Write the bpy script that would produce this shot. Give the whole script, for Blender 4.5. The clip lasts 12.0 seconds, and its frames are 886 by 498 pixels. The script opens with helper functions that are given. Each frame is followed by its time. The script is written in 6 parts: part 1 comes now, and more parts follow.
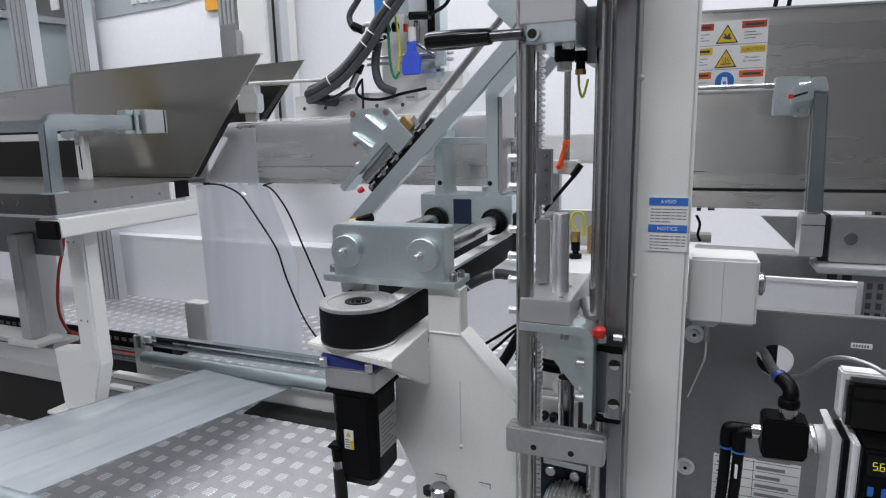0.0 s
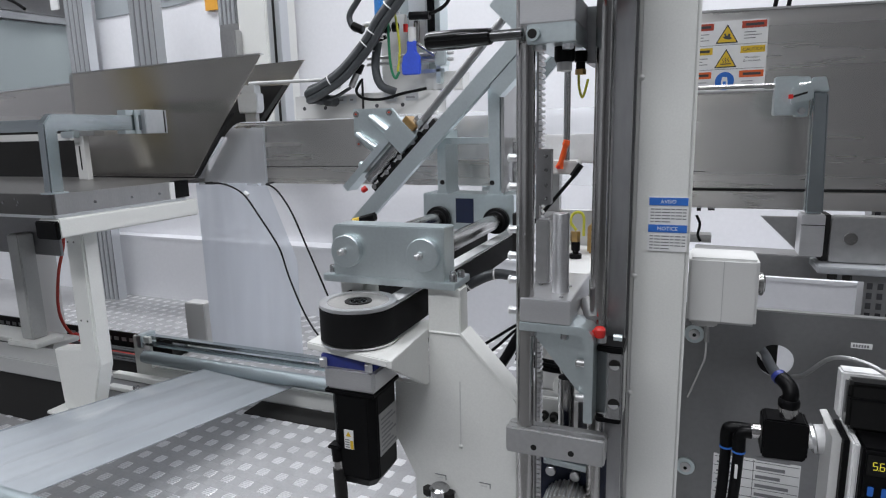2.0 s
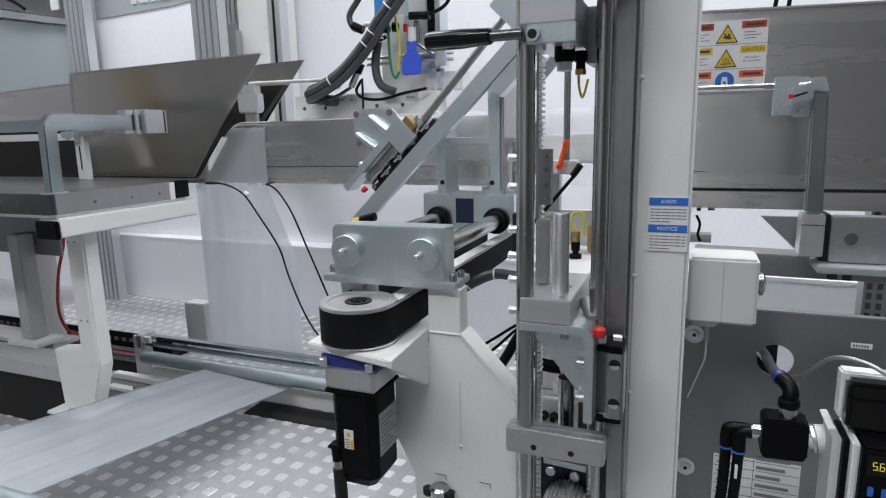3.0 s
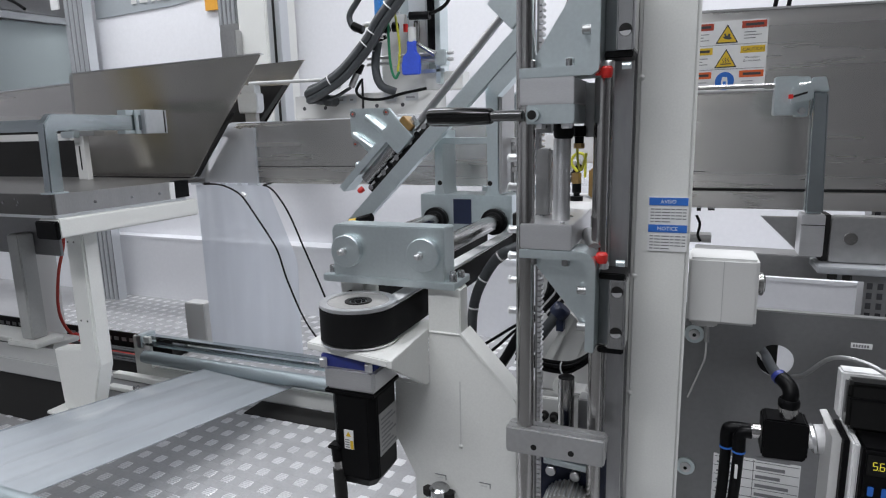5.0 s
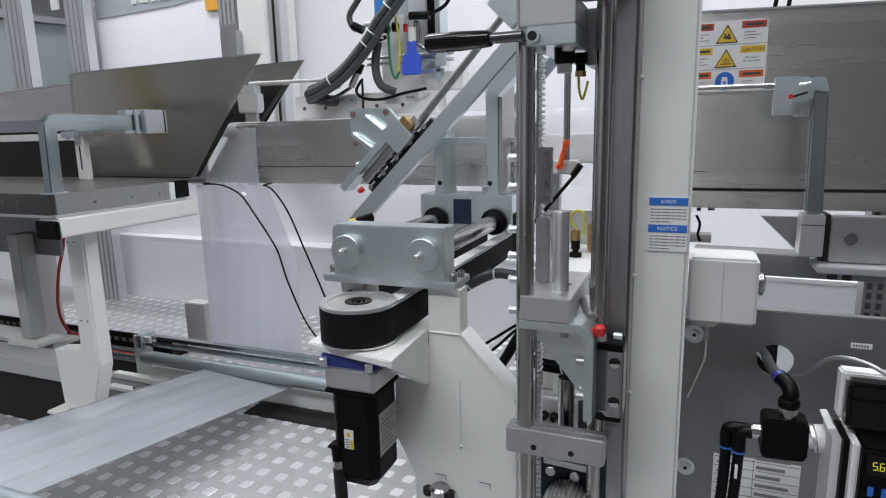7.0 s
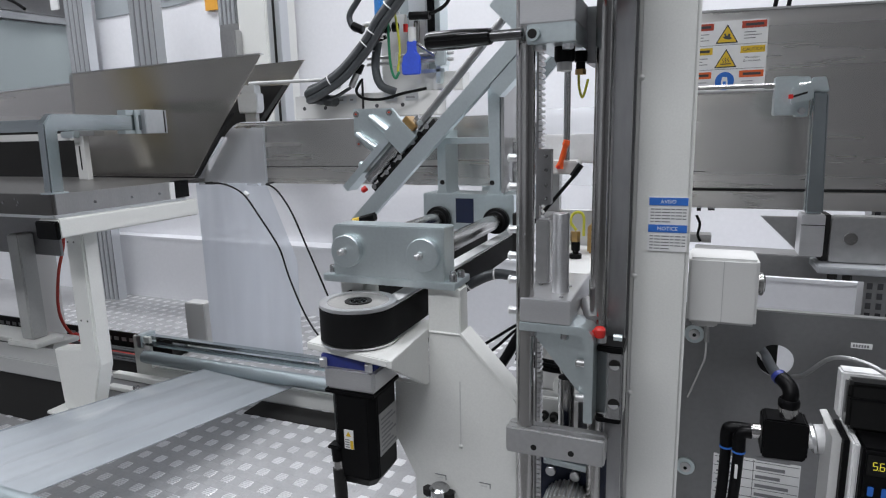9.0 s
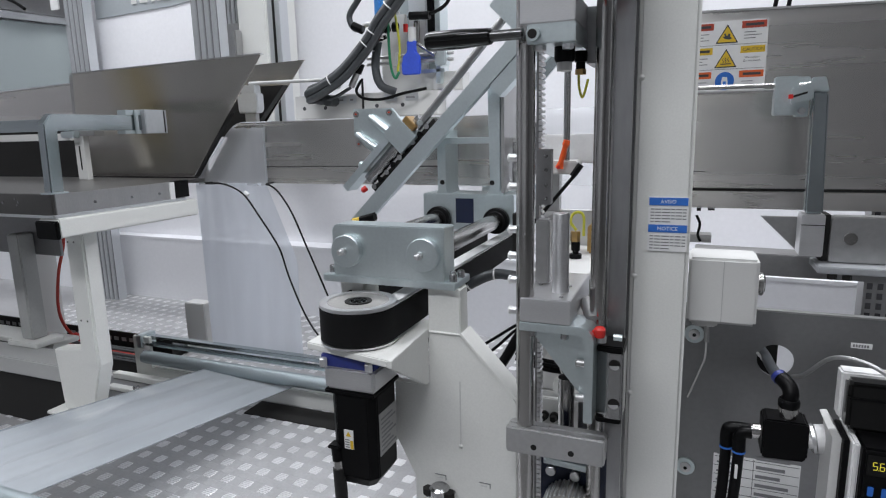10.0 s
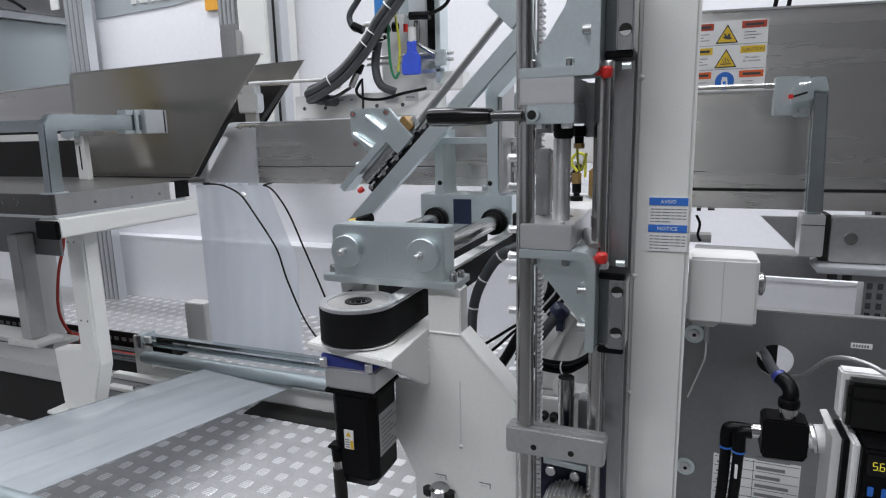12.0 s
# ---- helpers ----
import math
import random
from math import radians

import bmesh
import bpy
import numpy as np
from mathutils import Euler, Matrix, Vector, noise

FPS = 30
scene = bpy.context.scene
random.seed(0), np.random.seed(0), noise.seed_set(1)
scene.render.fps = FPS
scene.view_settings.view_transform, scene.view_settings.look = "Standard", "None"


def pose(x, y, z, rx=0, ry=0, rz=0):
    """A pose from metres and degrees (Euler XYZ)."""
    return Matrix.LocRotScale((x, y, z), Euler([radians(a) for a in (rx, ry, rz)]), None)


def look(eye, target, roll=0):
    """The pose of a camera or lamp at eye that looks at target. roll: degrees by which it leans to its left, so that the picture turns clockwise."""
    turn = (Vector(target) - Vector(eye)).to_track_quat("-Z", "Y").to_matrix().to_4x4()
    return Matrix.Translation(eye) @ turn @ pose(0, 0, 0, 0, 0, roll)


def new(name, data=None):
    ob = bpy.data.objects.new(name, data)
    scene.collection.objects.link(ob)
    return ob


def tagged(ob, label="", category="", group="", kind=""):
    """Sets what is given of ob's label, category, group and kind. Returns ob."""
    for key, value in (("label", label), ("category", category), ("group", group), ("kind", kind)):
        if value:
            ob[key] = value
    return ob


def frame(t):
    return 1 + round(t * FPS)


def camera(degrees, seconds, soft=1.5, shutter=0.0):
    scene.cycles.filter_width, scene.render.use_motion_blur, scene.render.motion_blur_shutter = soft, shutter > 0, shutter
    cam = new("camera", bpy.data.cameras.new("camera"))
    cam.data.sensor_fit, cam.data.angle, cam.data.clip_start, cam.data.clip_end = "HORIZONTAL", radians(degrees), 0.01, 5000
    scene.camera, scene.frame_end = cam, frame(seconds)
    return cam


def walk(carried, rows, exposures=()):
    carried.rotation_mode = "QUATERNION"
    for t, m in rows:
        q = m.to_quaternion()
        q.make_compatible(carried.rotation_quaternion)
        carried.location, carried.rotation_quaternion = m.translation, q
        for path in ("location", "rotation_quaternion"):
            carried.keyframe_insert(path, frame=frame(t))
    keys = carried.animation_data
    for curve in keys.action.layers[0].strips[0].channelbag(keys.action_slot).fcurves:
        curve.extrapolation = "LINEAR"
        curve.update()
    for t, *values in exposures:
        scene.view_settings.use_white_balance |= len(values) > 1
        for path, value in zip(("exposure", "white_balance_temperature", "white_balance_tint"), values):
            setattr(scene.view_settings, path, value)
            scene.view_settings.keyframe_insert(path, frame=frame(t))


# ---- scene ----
cam = camera(71.97, 12.0, soft=1.15)
EYE = (0.0, 0.0, 0.9)
VIEW = look(EYE, (-0.36985, 0.90977, 0.9 - 0.18848), -1.313)
walk(cam, [(0.0, VIEW), (12.0, VIEW)], exposures=((0.0, 0.0), (12.0, 0.0)))

# ---- light: hall with rows of ceiling panels ----
world = bpy.data.worlds.new("hall_air")
scene.world = world
world.use_nodes = True
world.node_tree.nodes["Background"].inputs[0].default_value = (0.93, 0.96, 1.0, 1)
world.node_tree.nodes["Background"].inputs[1].default_value = 0.1


def ceiling_lamp(x, y, sx, sy, watts):
    data = bpy.data.lights.new("ceiling_panel", "AREA")
    data.shape, data.size, data.size_y, data.energy = "RECTANGLE", sx, sy, watts
    data.color = (0.935, 0.955, 1.0)
    ob = new("ceiling_panel", data)
    ob.matrix_world = pose(x, y, 3.32)
    return tagged(ob, "long white ceiling light panel under the hall roof", "ceiling light")


for lx, ly, lw in ((-2.6, 0.2, 20), (0.6, 0.2, 22), (-2.8, 1.9, 70), (0.6, 1.9, 63), (-0.9, -1.0, 76)):
    ceiling_lamp(lx, ly, 2.4, 0.5, lw)

# ---- materials ----


def mat(name, color, rough=0.5, metal=0.0, var=0.08, scale=8.0, fine=120.0, bump=0.05, stretch=(1, 1, 1), coat=0.0, spec=0.5):
    m = bpy.data.materials.new(name)
    m.use_nodes = True
    nt = m.node_tree
    n, l = nt.nodes, nt.links
    b = n["Principled BSDF"]
    co = n.new("ShaderNodeTexCoord")
    mp = n.new("ShaderNodeMapping")
    mp.inputs["Scale"].default_value = stretch
    l.new(co.outputs["Object"], mp.inputs["Vector"])
    big = n.new("ShaderNodeTexNoise")
    big.inputs["Scale"].default_value, big.inputs["Detail"].default_value = scale, 5
    small = n.new("ShaderNodeTexNoise")
    small.inputs["Scale"].default_value, small.inputs["Detail"].default_value = fine, 3
    l.new(mp.outputs[0], big.inputs["Vector"])
    l.new(mp.outputs[0], small.inputs["Vector"])
    mix = n.new("ShaderNodeMath")
    mix.operation = "ADD"
    l.new(big.outputs["Fac"], mix.inputs[0])
    l.new(small.outputs["Fac"], mix.inputs[1])
    ramp = n.new("ShaderNodeValToRGB")
    lo = [max(0.0, c * (1 - var)) for c in color]
    hi = [min(1.0, c * (1 + var)) for c in color]
    ramp.color_ramp.elements[0].position, ramp.color_ramp.elements[1].position = 0.35, 0.65
    ramp.color_ramp.elements[0].color, ramp.color_ramp.elements[1].color = (*lo, 1), (*hi, 1)
    half = n.new("ShaderNodeMath")
    half.operation = "MULTIPLY"
    half.inputs[1].default_value = 0.5
    l.new(mix.outputs[0], half.inputs[0])
    l.new(half.outputs[0], ramp.inputs[0])
    l.new(ramp.outputs[0], b.inputs["Base Color"])
    rr = n.new("ShaderNodeMapRange")
    rr.inputs["To Min"].default_value, rr.inputs["To Max"].default_value = max(0.03, rough - 0.10), min(1.0, rough + 0.10)
    l.new(half.outputs[0], rr.inputs["Value"])
    l.new(rr.outputs[0], b.inputs["Roughness"])
    if bump:
        bp = n.new("ShaderNodeBump")
        bp.inputs["Strength"].default_value, bp.inputs["Distance"].default_value = bump, 0.002
        l.new(small.outputs["Fac"], bp.inputs["Height"])
        l.new(bp.outputs[0], b.inputs["Normal"])
    b.inputs["Metallic"].default_value = metal
    b.inputs["Coat Weight"].default_value = coat
    b.inputs["Specular IOR Level"].default_value = spec
    return m


PAINT = mat("white_machine_paint", (0.76, 0.765, 0.74), 0.42, 0, 0.04, 5, 260, 0.06)
BOXGREY = mat("pale_grey_plastic", (0.62, 0.62, 0.61), 0.5, 0, 0.03, 6, 300, 0.04)
ZINC = mat("zinc_plated_steel", (0.66, 0.73, 0.745), 0.34, 0.9, 0.045, 9, 150, 0.03)
BARZINC = mat("glossy_zinc_bar", (0.47, 0.52, 0.535), 0.20, 1.0, 0.05, 9, 150, 0.02)
POSTGREY = mat("mid_grey_paint_and_shade", (0.44, 0.445, 0.44), 0.45, 0, 0.05, 6, 200, 0.04)
ALU = mat("milled_aluminium", (0.74, 0.74, 0.75), 0.34, 0.9, 0.05, 8, 160, 0.05, (1, 1, 6))
PROFILE = mat("anodised_profile", (0.62, 0.64, 0.66), 0.42, 0.75, 0.05, 8, 140, 0.03)
STEEL = mat("brushed_stainless", (0.71, 0.69, 0.665), 0.27, 1.0, 0.06, 1.6, 9, 0.0, (0.22, 1, 3.2))
TRAY = mat("polished_tray_steel", (0.18, 0.176, 0.17), 0.32, 1.0, 0.04, 3.0, 80, 0.01)
HOPSTEEL = mat("stained_stainless", (0.62, 0.595, 0.55), 0.21, 1.0, 0.07, 2.4, 8, 0.0, (2, 1, 0.5))
DARKSTEEL = mat("oiled_dark_steel", (0.13, 0.13, 0.132), 0.25, 0.9, 0.08, 12, 100, 0.02)


def heat_stain(m, spots):
    """Straw-coloured heat stains on the sheet: (x, z, width, height) in the part's own space."""
    n, l = m.node_tree.nodes, m.node_tree.links
    b = n["Principled BSDF"]
    old = b.inputs["Base Color"].links[0].from_socket
    co = n.new("ShaderNodeTexCoord")
    for x, z, w, h in spots:
        mp = n.new("ShaderNodeMapping")
        mp.inputs["Location"].default_value = (-x / w, 0, -z / h)
        mp.inputs["Scale"].default_value = (1 / w, 0, 1 / h)
        l.new(co.outputs["Object"], mp.inputs["Vector"])
        g = n.new("ShaderNodeTexGradient")
        g.gradient_type = "SPHERICAL"
        l.new(mp.outputs[0], g.inputs["Vector"])
        mx = n.new("ShaderNodeMix")
        mx.data_type = "RGBA"
        mx.blend_type = "MULTIPLY"
        mx.inputs[7].default_value = (0.86, 0.78, 0.56, 1)
        l.new(g.outputs["Fac"], mx.inputs[0])
        l.new(old, mx.inputs[6])
        old = mx.outputs[2]
    l.new(old, b.inputs["Base Color"])


heat_stain(HOPSTEEL, ((-0.07, 0.36, 0.16, 0.26), (-0.02, 0.20, 0.10, 0.20)))
PANELGREY = mat("dark_grey_sheet", (0.27, 0.27, 0.275), 0.38, 0.8, 0.07, 4, 90, 0.04, (1, 6, 1))
SATIN = mat("satin_roller_zinc", (0.36, 0.41, 0.43), 0.5, 0.8, 0.05, 12, 120, 0.03)
CHROME = mat("ground_shaft_steel", (0.50, 0.49, 0.48), 0.18, 1.0, 0.05, 10, 200, 0.03)
RAILGREY = mat("ground_rail_steel", (0.36, 0.36, 0.365), 0.32, 0.9, 0.10, 12, 100, 0.05, (1, 1, 0.2))
CROSSALU = mat("greyed_aluminium", (0.62, 0.62, 0.625), 0.30, 0.9, 0.06, 10, 120, 0.05)
CARR = mat("carriage_steel", (0.44, 0.44, 0.445), 0.24, 1.0, 0.08, 12, 120, 0.05, (1, 1, 0.2))
SHEET = mat("grey_sheet_metal", (0.42, 0.42, 0.42), 0.42, 0.85, 0.08, 4, 90, 0.05, (1, 6, 1))
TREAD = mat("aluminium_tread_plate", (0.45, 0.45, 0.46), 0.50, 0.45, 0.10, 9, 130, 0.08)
# Bars turned to the light get this brighter tone; cross bars keep TREAD.
TREADBAR = mat("polished_lit_tread_bars", (0.86, 0.86, 0.87), 0.34, 0.6, 0.06, 9, 130, 0.04)
BLACK = mat("black_motor_coating", (0.004, 0.004, 0.0045), 0.40, 0, 0.25, 10, 180, 0.04, spec=0.13)
RUBBER = mat("black_toothed_rubber", (0.006, 0.006, 0.0065), 0.75, 0, 0.25, 20, 300, 0.12, spec=0.2)
GRIP = mat("glossy_black_grip", (0.005, 0.005, 0.005), 0.13, 0, 0.2, 20, 60, 0.0, spec=0.4)
HOSE = mat("dark_grey_hose", (0.050, 0.055, 0.060), 0.45, 0, 0.2, 20, 200, 0.08)
# Near-black for dark steel parts, and for recesses that lie in shade.
DARK = mat("black_steel_and_shade", (0.014, 0.0135, 0.013), 0.55, 0.0, 0.25, 8, 120, 0.06, spec=0.25)
PULLEY = mat("pulley_grey_alloy", (0.36, 0.35, 0.34), 0.5, 0.55, 0.10, 18, 150, 0.06)
BLUE = mat("deep_blue_flange", (0.022, 0.035, 0.20), 0.4, 0, 0.12, 20, 150, 0.04)
NAVY = mat("dark_navy_paint", (0.010, 0.016, 0.045), 0.4, 0, 0.15, 20, 150, 0.04)
TAGBLUE = mat("bright_blue_plastic", (0.045, 0.10, 0.62), 0.45, 0, 0.08, 20, 150, 0.02)
LIGHTBLUE = mat("light_blue_plastic", (0.06, 0.28, 0.70), 0.45, 0, 0.08, 20, 150, 0.02)
RED = mat("red_plastic_cap", (0.60, 0.025, 0.02), 0.4, 0, 0.12, 30, 200, 0.03)
ORANGE = mat("orange_lever_plastic", (0.78, 0.10, 0.015), 0.4, 0, 0.08, 30, 200, 0.02)
AMBER = mat("amber_sign_plate", (0.78, 0.38, 0.05), 0.5, 0, 0.05, 10, 80, 0.0)
YELLOW = mat("yellow_wire", (0.62, 0.60, 0.06), 0.45, 0, 0.08, 30, 200, 0.0)
GREEN = mat("green_wire", (0.02, 0.22, 0.10), 0.45, 0, 0.1, 30, 200, 0.0)
REDHOSE = mat("red_air_hose", (0.42, 0.03, 0.02), 0.35, 0, 0.1, 20, 200, 0.0)
BRASS = mat("brass_fitting", (0.50, 0.33, 0.14), 0.35, 0.9, 0.12, 20, 150, 0.03)
WHITEPL = mat("white_plastic", (0.78, 0.78, 0.78), 0.4, 0, 0.04, 20, 150, 0.02)
WALL = mat("white_wall_panel", (0.86, 0.86, 0.89), 0.55, 0, 0.025, 1.2, 60, 0.02)
PLINTH = mat("pale_grey_plinth", (0.84, 0.845, 0.875), 0.5, 0, 0.025, 1.2, 60, 0.02)
DARKWALL = mat("dark_unseen_wall", (0.24, 0.24, 0.245), 0.6, 0, 0.08, 1.2, 60, 0.02)
HALLWALL = mat("grey_unseen_shell", (0.50, 0.51, 0.52), 0.6, 0, 0.05, 1.2, 60, 0.02)
CABINET = mat("blue_grey_cabinet_paint", (0.36, 0.41, 0.42), 0.4, 0, 0.05, 2, 120, 0.03)
HALLFLOOR = mat("grey_hall_floor", (0.12, 0.12, 0.12), 0.5, 0, 0.12, 2, 60, 0.05)
LABEL = mat("white_label_paper", (0.80, 0.80, 0.80), 0.5, 0, 0.03, 20, 90, 0.0)
LBLUE = mat("label_blue", (0.03, 0.16, 0.58), 0.5, 0, 0.04, 30, 90, 0.0)
LRED = mat("label_red", (0.45, 0.06, 0.03), 0.5, 0, 0.05, 30, 90, 0.0)
LORANGE = mat("label_orange", (0.70, 0.13, 0.03), 0.5, 0, 0.05, 30, 90, 0.0)
LYELLOW = mat("label_yellow", (0.72, 0.48, 0.03), 0.5, 0, 0.05, 30, 90, 0.0)
INK = mat("label_ink", (0.05, 0.05, 0.055), 0.55, 0, 0.1, 30, 90, 0.0)
GREYINK = mat("label_grey_ink", (0.22, 0.22, 0.23), 0.55, 0, 0.1, 30, 90, 0.0)
SIGNGREY = mat("sign_grey_band", (0.36, 0.39, 0.41), 0.5, 0, 0.05, 4, 90, 0.0)


def film_material(name, clear, tint, grain, relief, through_light):
    m = bpy.data.materials.new(name)
    m.use_nodes = True
    n, l = m.node_tree.nodes, m.node_tree.links
    b = n["Principled BSDF"]
    b.inputs["Base Color"].default_value = (*tint, 1)
    b.inputs["Roughness"].default_value = 0.34
    co = n.new("ShaderNodeTexCoord")
    mp = n.new("ShaderNodeMapping")
    mp.inputs["Scale"].default_value = grain
    nz = n.new("ShaderNodeTexNoise")
    nz.inputs["Scale"].default_value, nz.inputs["Detail"].default_value = 2.2, 4
    l.new(co.outputs["Object"], mp.inputs["Vector"])
    l.new(mp.outputs[0], nz.inputs["Vector"])
    mr = n.new("ShaderNodeMapRange")
    mr.inputs["To Min"].default_value, mr.inputs["To Max"].default_value = clear - 0.12, clear + 0.12
    l.new(nz.outputs["Fac"], mr.inputs["Value"])
    bp = n.new("ShaderNodeBump")
    bp.inputs["Strength"].default_value, bp.inputs["Distance"].default_value = relief, 0.006
    l.new(nz.outputs["Fac"], bp.inputs["Height"])
    l.new(bp.outputs[0], b.inputs["Normal"])
    tl = n.new("ShaderNodeBsdfTranslucent")
    tl.inputs["Color"].default_value = (*tint, 1)
    half = n.new("ShaderNodeMixShader")
    half.inputs["Fac"].default_value = through_light
    l.new(b.outputs[0], half.inputs[1])
    l.new(tl.outputs[0], half.inputs[2])
    tr = n.new("ShaderNodeBsdfTransparent")
    mx = n.new("ShaderNodeMixShader")
    l.new(mr.outputs[0], mx.inputs["Fac"])
    l.new(half.outputs[0], mx.inputs[1])
    l.new(tr.outputs[0], mx.inputs[2])
    l.new(mx.outputs[0], n["Material Output"].inputs["Surface"])
    return m


FILM = film_material("clear_plastic_film", 0.15, (0.76, 0.795, 0.86), (4.5, 1, 0.3), 0.30, 0.5)
SLEEVEFILM = film_material("thin_clear_film", 0.62, (0.72, 0.75, 0.80), (4, 1, 0.6), 0.4, 0.3)
BAGFILM = film_material("crisp_clear_film", 0.80, (0.80, 0.82, 0.86), (5, 3, 3), 0.6, 0.35)
WEBFILM = film_material("milky_flat_film", 0.24, (0.43, 0.465, 0.50), (6, 0.9, 1), 0.45, 0.15)


def glow(name, color, strength):
    m = bpy.data.materials.new(name)
    m.use_nodes = True
    b = m.node_tree.nodes["Principled BSDF"]
    b.inputs["Base Color"].default_value = (0.02, 0.02, 0.02, 1)
    b.inputs["Emission Color"].default_value = (*color, 1)
    b.inputs["Emission Strength"].default_value = strength
    return m


LCD = glow("display_digits", (0.75, 0.65, 0.05), 0.8)

# ---- shape helpers: every shape is (vertices, faces) ----


def box(x0, x1, y0, y1, z0, z1):
    v = [(x, y, z) for x in (x0, x1) for y in (y0, y1) for z in (z0, z1)]
    return v, [(0, 1, 3, 2), (4, 6, 7, 5), (0, 4, 5, 1), (2, 3, 7, 6), (0, 2, 6, 4), (1, 5, 7, 3)]


def lathe(p0, p1, rings, seg=24):
    """A turned body from p0 to p1; rings are (share of the length, radius)."""
    a, b = Vector(p0), Vector(p1)
    d = b - a
    q = d.normalized().to_track_quat("Z", "Y")
    v, f = [], []
    for s, r in rings:
        for i in range(seg):
            t = 2 * math.pi * i / seg
            v.append(tuple(a + d * s + q @ Vector((r * math.cos(t), r * math.sin(t), 0))))
    for k in range(len(rings) - 1):
        for i in range(seg):
            j = (i + 1) % seg
            f.append((k * seg + i, k * seg + j, k * seg + seg + j, k * seg + seg + i))
    f.append(tuple(range(seg))[::-1])
    f.append(tuple(range((len(rings) - 1) * seg, len(rings) * seg)))
    return v, f


def ring(x, y, z0, z1, r_in, r_out, seg=56):
    v, f = [], []
    for r, z in ((r_out, z0), (r_out, z1), (r_in, z1), (r_in, z0)):
        v += [(x + r * math.cos(2 * math.pi * i / seg), y + r * math.sin(2 * math.pi * i / seg), z) for i in range(seg)]
    for k in range(4):
        for i in range(seg):
            j = (i + 1) % seg
            n = (k + 1) % 4
            f.append((k * seg + i, k * seg + j, n * seg + j, n * seg + i))
    return v, f


def cyl(p0, p1, r, seg=24):
    return lathe(p0, p1, [(0, r), (1, r)], seg)


def prism(outline, axis, a, b):
    """An outline pushed along an axis: (x, z) along y, (y, z) along x, (x, y) along z."""
    put = {"y": lambda u, w, t: (u, t, w), "x": lambda u, w, t: (t, u, w), "z": lambda u, w, t: (u, w, t)}[axis]
    n = len(outline)
    v = [put(u, w, a) for u, w in outline] + [put(u, w, b) for u, w in outline]
    f = [tuple(range(n))[::-1], tuple(range(n, 2 * n))] + [(i, (i + 1) % n, n + (i + 1) % n, n + i) for i in range(n)]
    return v, f


def smooth_line(points, steps=8):
    p = [Vector(q) for q in points]
    p = [p[0] * 2 - p[1]] + p + [p[-1] * 2 - p[-2]]
    out = []
    for i in range(1, len(p) - 2):
        for s in range(steps):
            t = s / steps
            out.append(0.5 * (2 * p[i] + (p[i + 1] - p[i - 1]) * t + (2 * p[i - 1] - 5 * p[i] + 4 * p[i + 1] - p[i + 2]) * t * t + (3 * p[i] - p[i - 1] - 3 * p[i + 1] + p[i + 2]) * t ** 3))
    return out + [p[-2]]


def pipe(points, r, seg=10, steps=8):
    line = smooth_line(points, steps)
    v, f = [], []
    for i, c in enumerate(line):
        d = line[min(i + 1, len(line) - 1)] - line[max(i - 1, 0)]
        q = d.to_track_quat("Z", "Y") if abs(d.normalized().z) < 0.999 else Matrix.Identity(3).to_quaternion()
        side = Vector((0, 1, 0)).cross(d).normalized() if abs(d.normalized().y) < 0.95 else Vector((1, 0, 0))
        up = d.normalized().cross(side)
        for k in range(seg):
            t = 2 * math.pi * k / seg
            v.append(tuple(c + side * (r * math.cos(t)) + up * (r * math.sin(t))))
    for i in range(len(line) - 1):
        for k in range(seg):
            j = (k + 1) % seg
            f.append((i * seg + k, i * seg + j, i * seg + seg + j, i * seg + seg + k))
    f.append(tuple(range(seg))[::-1])
    f.append(tuple(range((len(line) - 1) * seg, len(line) * seg)))
    return v, f


def turned(shape, m):
    return [tuple(m @ Vector(q)) for q in shape[0]], shape[1]


def join(shapes):
    v, f = [], []
    for sv, sf in shapes:
        k = len(v)
        v += sv
        f += [tuple(i + k for i in q) for q in sf]
    return v, f


ORIGIN = {}


def mesh_of(name, shapes, material, base, bev=0.0, seg=2, angle=35):
    v, f = join(shapes if isinstance(shapes, list) else [shapes])
    me = bpy.data.meshes.new(name)
    me.from_pydata([(x - base[0], y - base[1], z - base[2]) for x, y, z in v], [], f)
    bm = bmesh.new()
    bm.from_mesh(me)
    bmesh.ops.recalc_face_normals(bm, faces=bm.faces)
    if bev:
        edges = [e for e in bm.edges if len(e.link_faces) == 2 and e.calc_face_angle(0) > radians(40)]
        bmesh.ops.bevel(bm, geom=edges, offset=bev, segments=seg, affect="EDGES", clamp_overlap=True)
    bm.to_mesh(me)
    bm.free()
    me.materials.append(material)
    me.polygons.foreach_set("use_smooth", [True] * len(me.polygons))
    me.set_sharp_from_angle(angle=radians(angle))
    return me


def thing(name, base, label, category, group="", kind=""):
    ob = new(name)
    ob.empty_display_size = 0.05
    ob.location = base
    ORIGIN[ob.name] = Vector(base)
    return tagged(ob, label, category, group, kind)


def part(name, shapes, material, parent, label="", bev=0.0, seg=2):
    base = ORIGIN[parent.name]
    ob = new(name, mesh_of(name, shapes, material, base, bev, seg))
    ob.parent = parent
    ORIGIN[ob.name] = base
    return tagged(ob, label) if label else ob


def solo(name, shapes, material, label, category, bev=0.0, seg=2, group="", kind=""):
    v, _ = join(shapes if isinstance(shapes, list) else [shapes])
    base = (sum(q[0] for q in v) / len(v), sum(q[1] for q in v) / len(v), min(q[2] for q in v))
    ob = new(name, mesh_of(name, shapes, material, base, bev, seg))
    ob.location = base
    ORIGIN[ob.name] = Vector(base)
    return tagged(ob, label, category, group, kind)


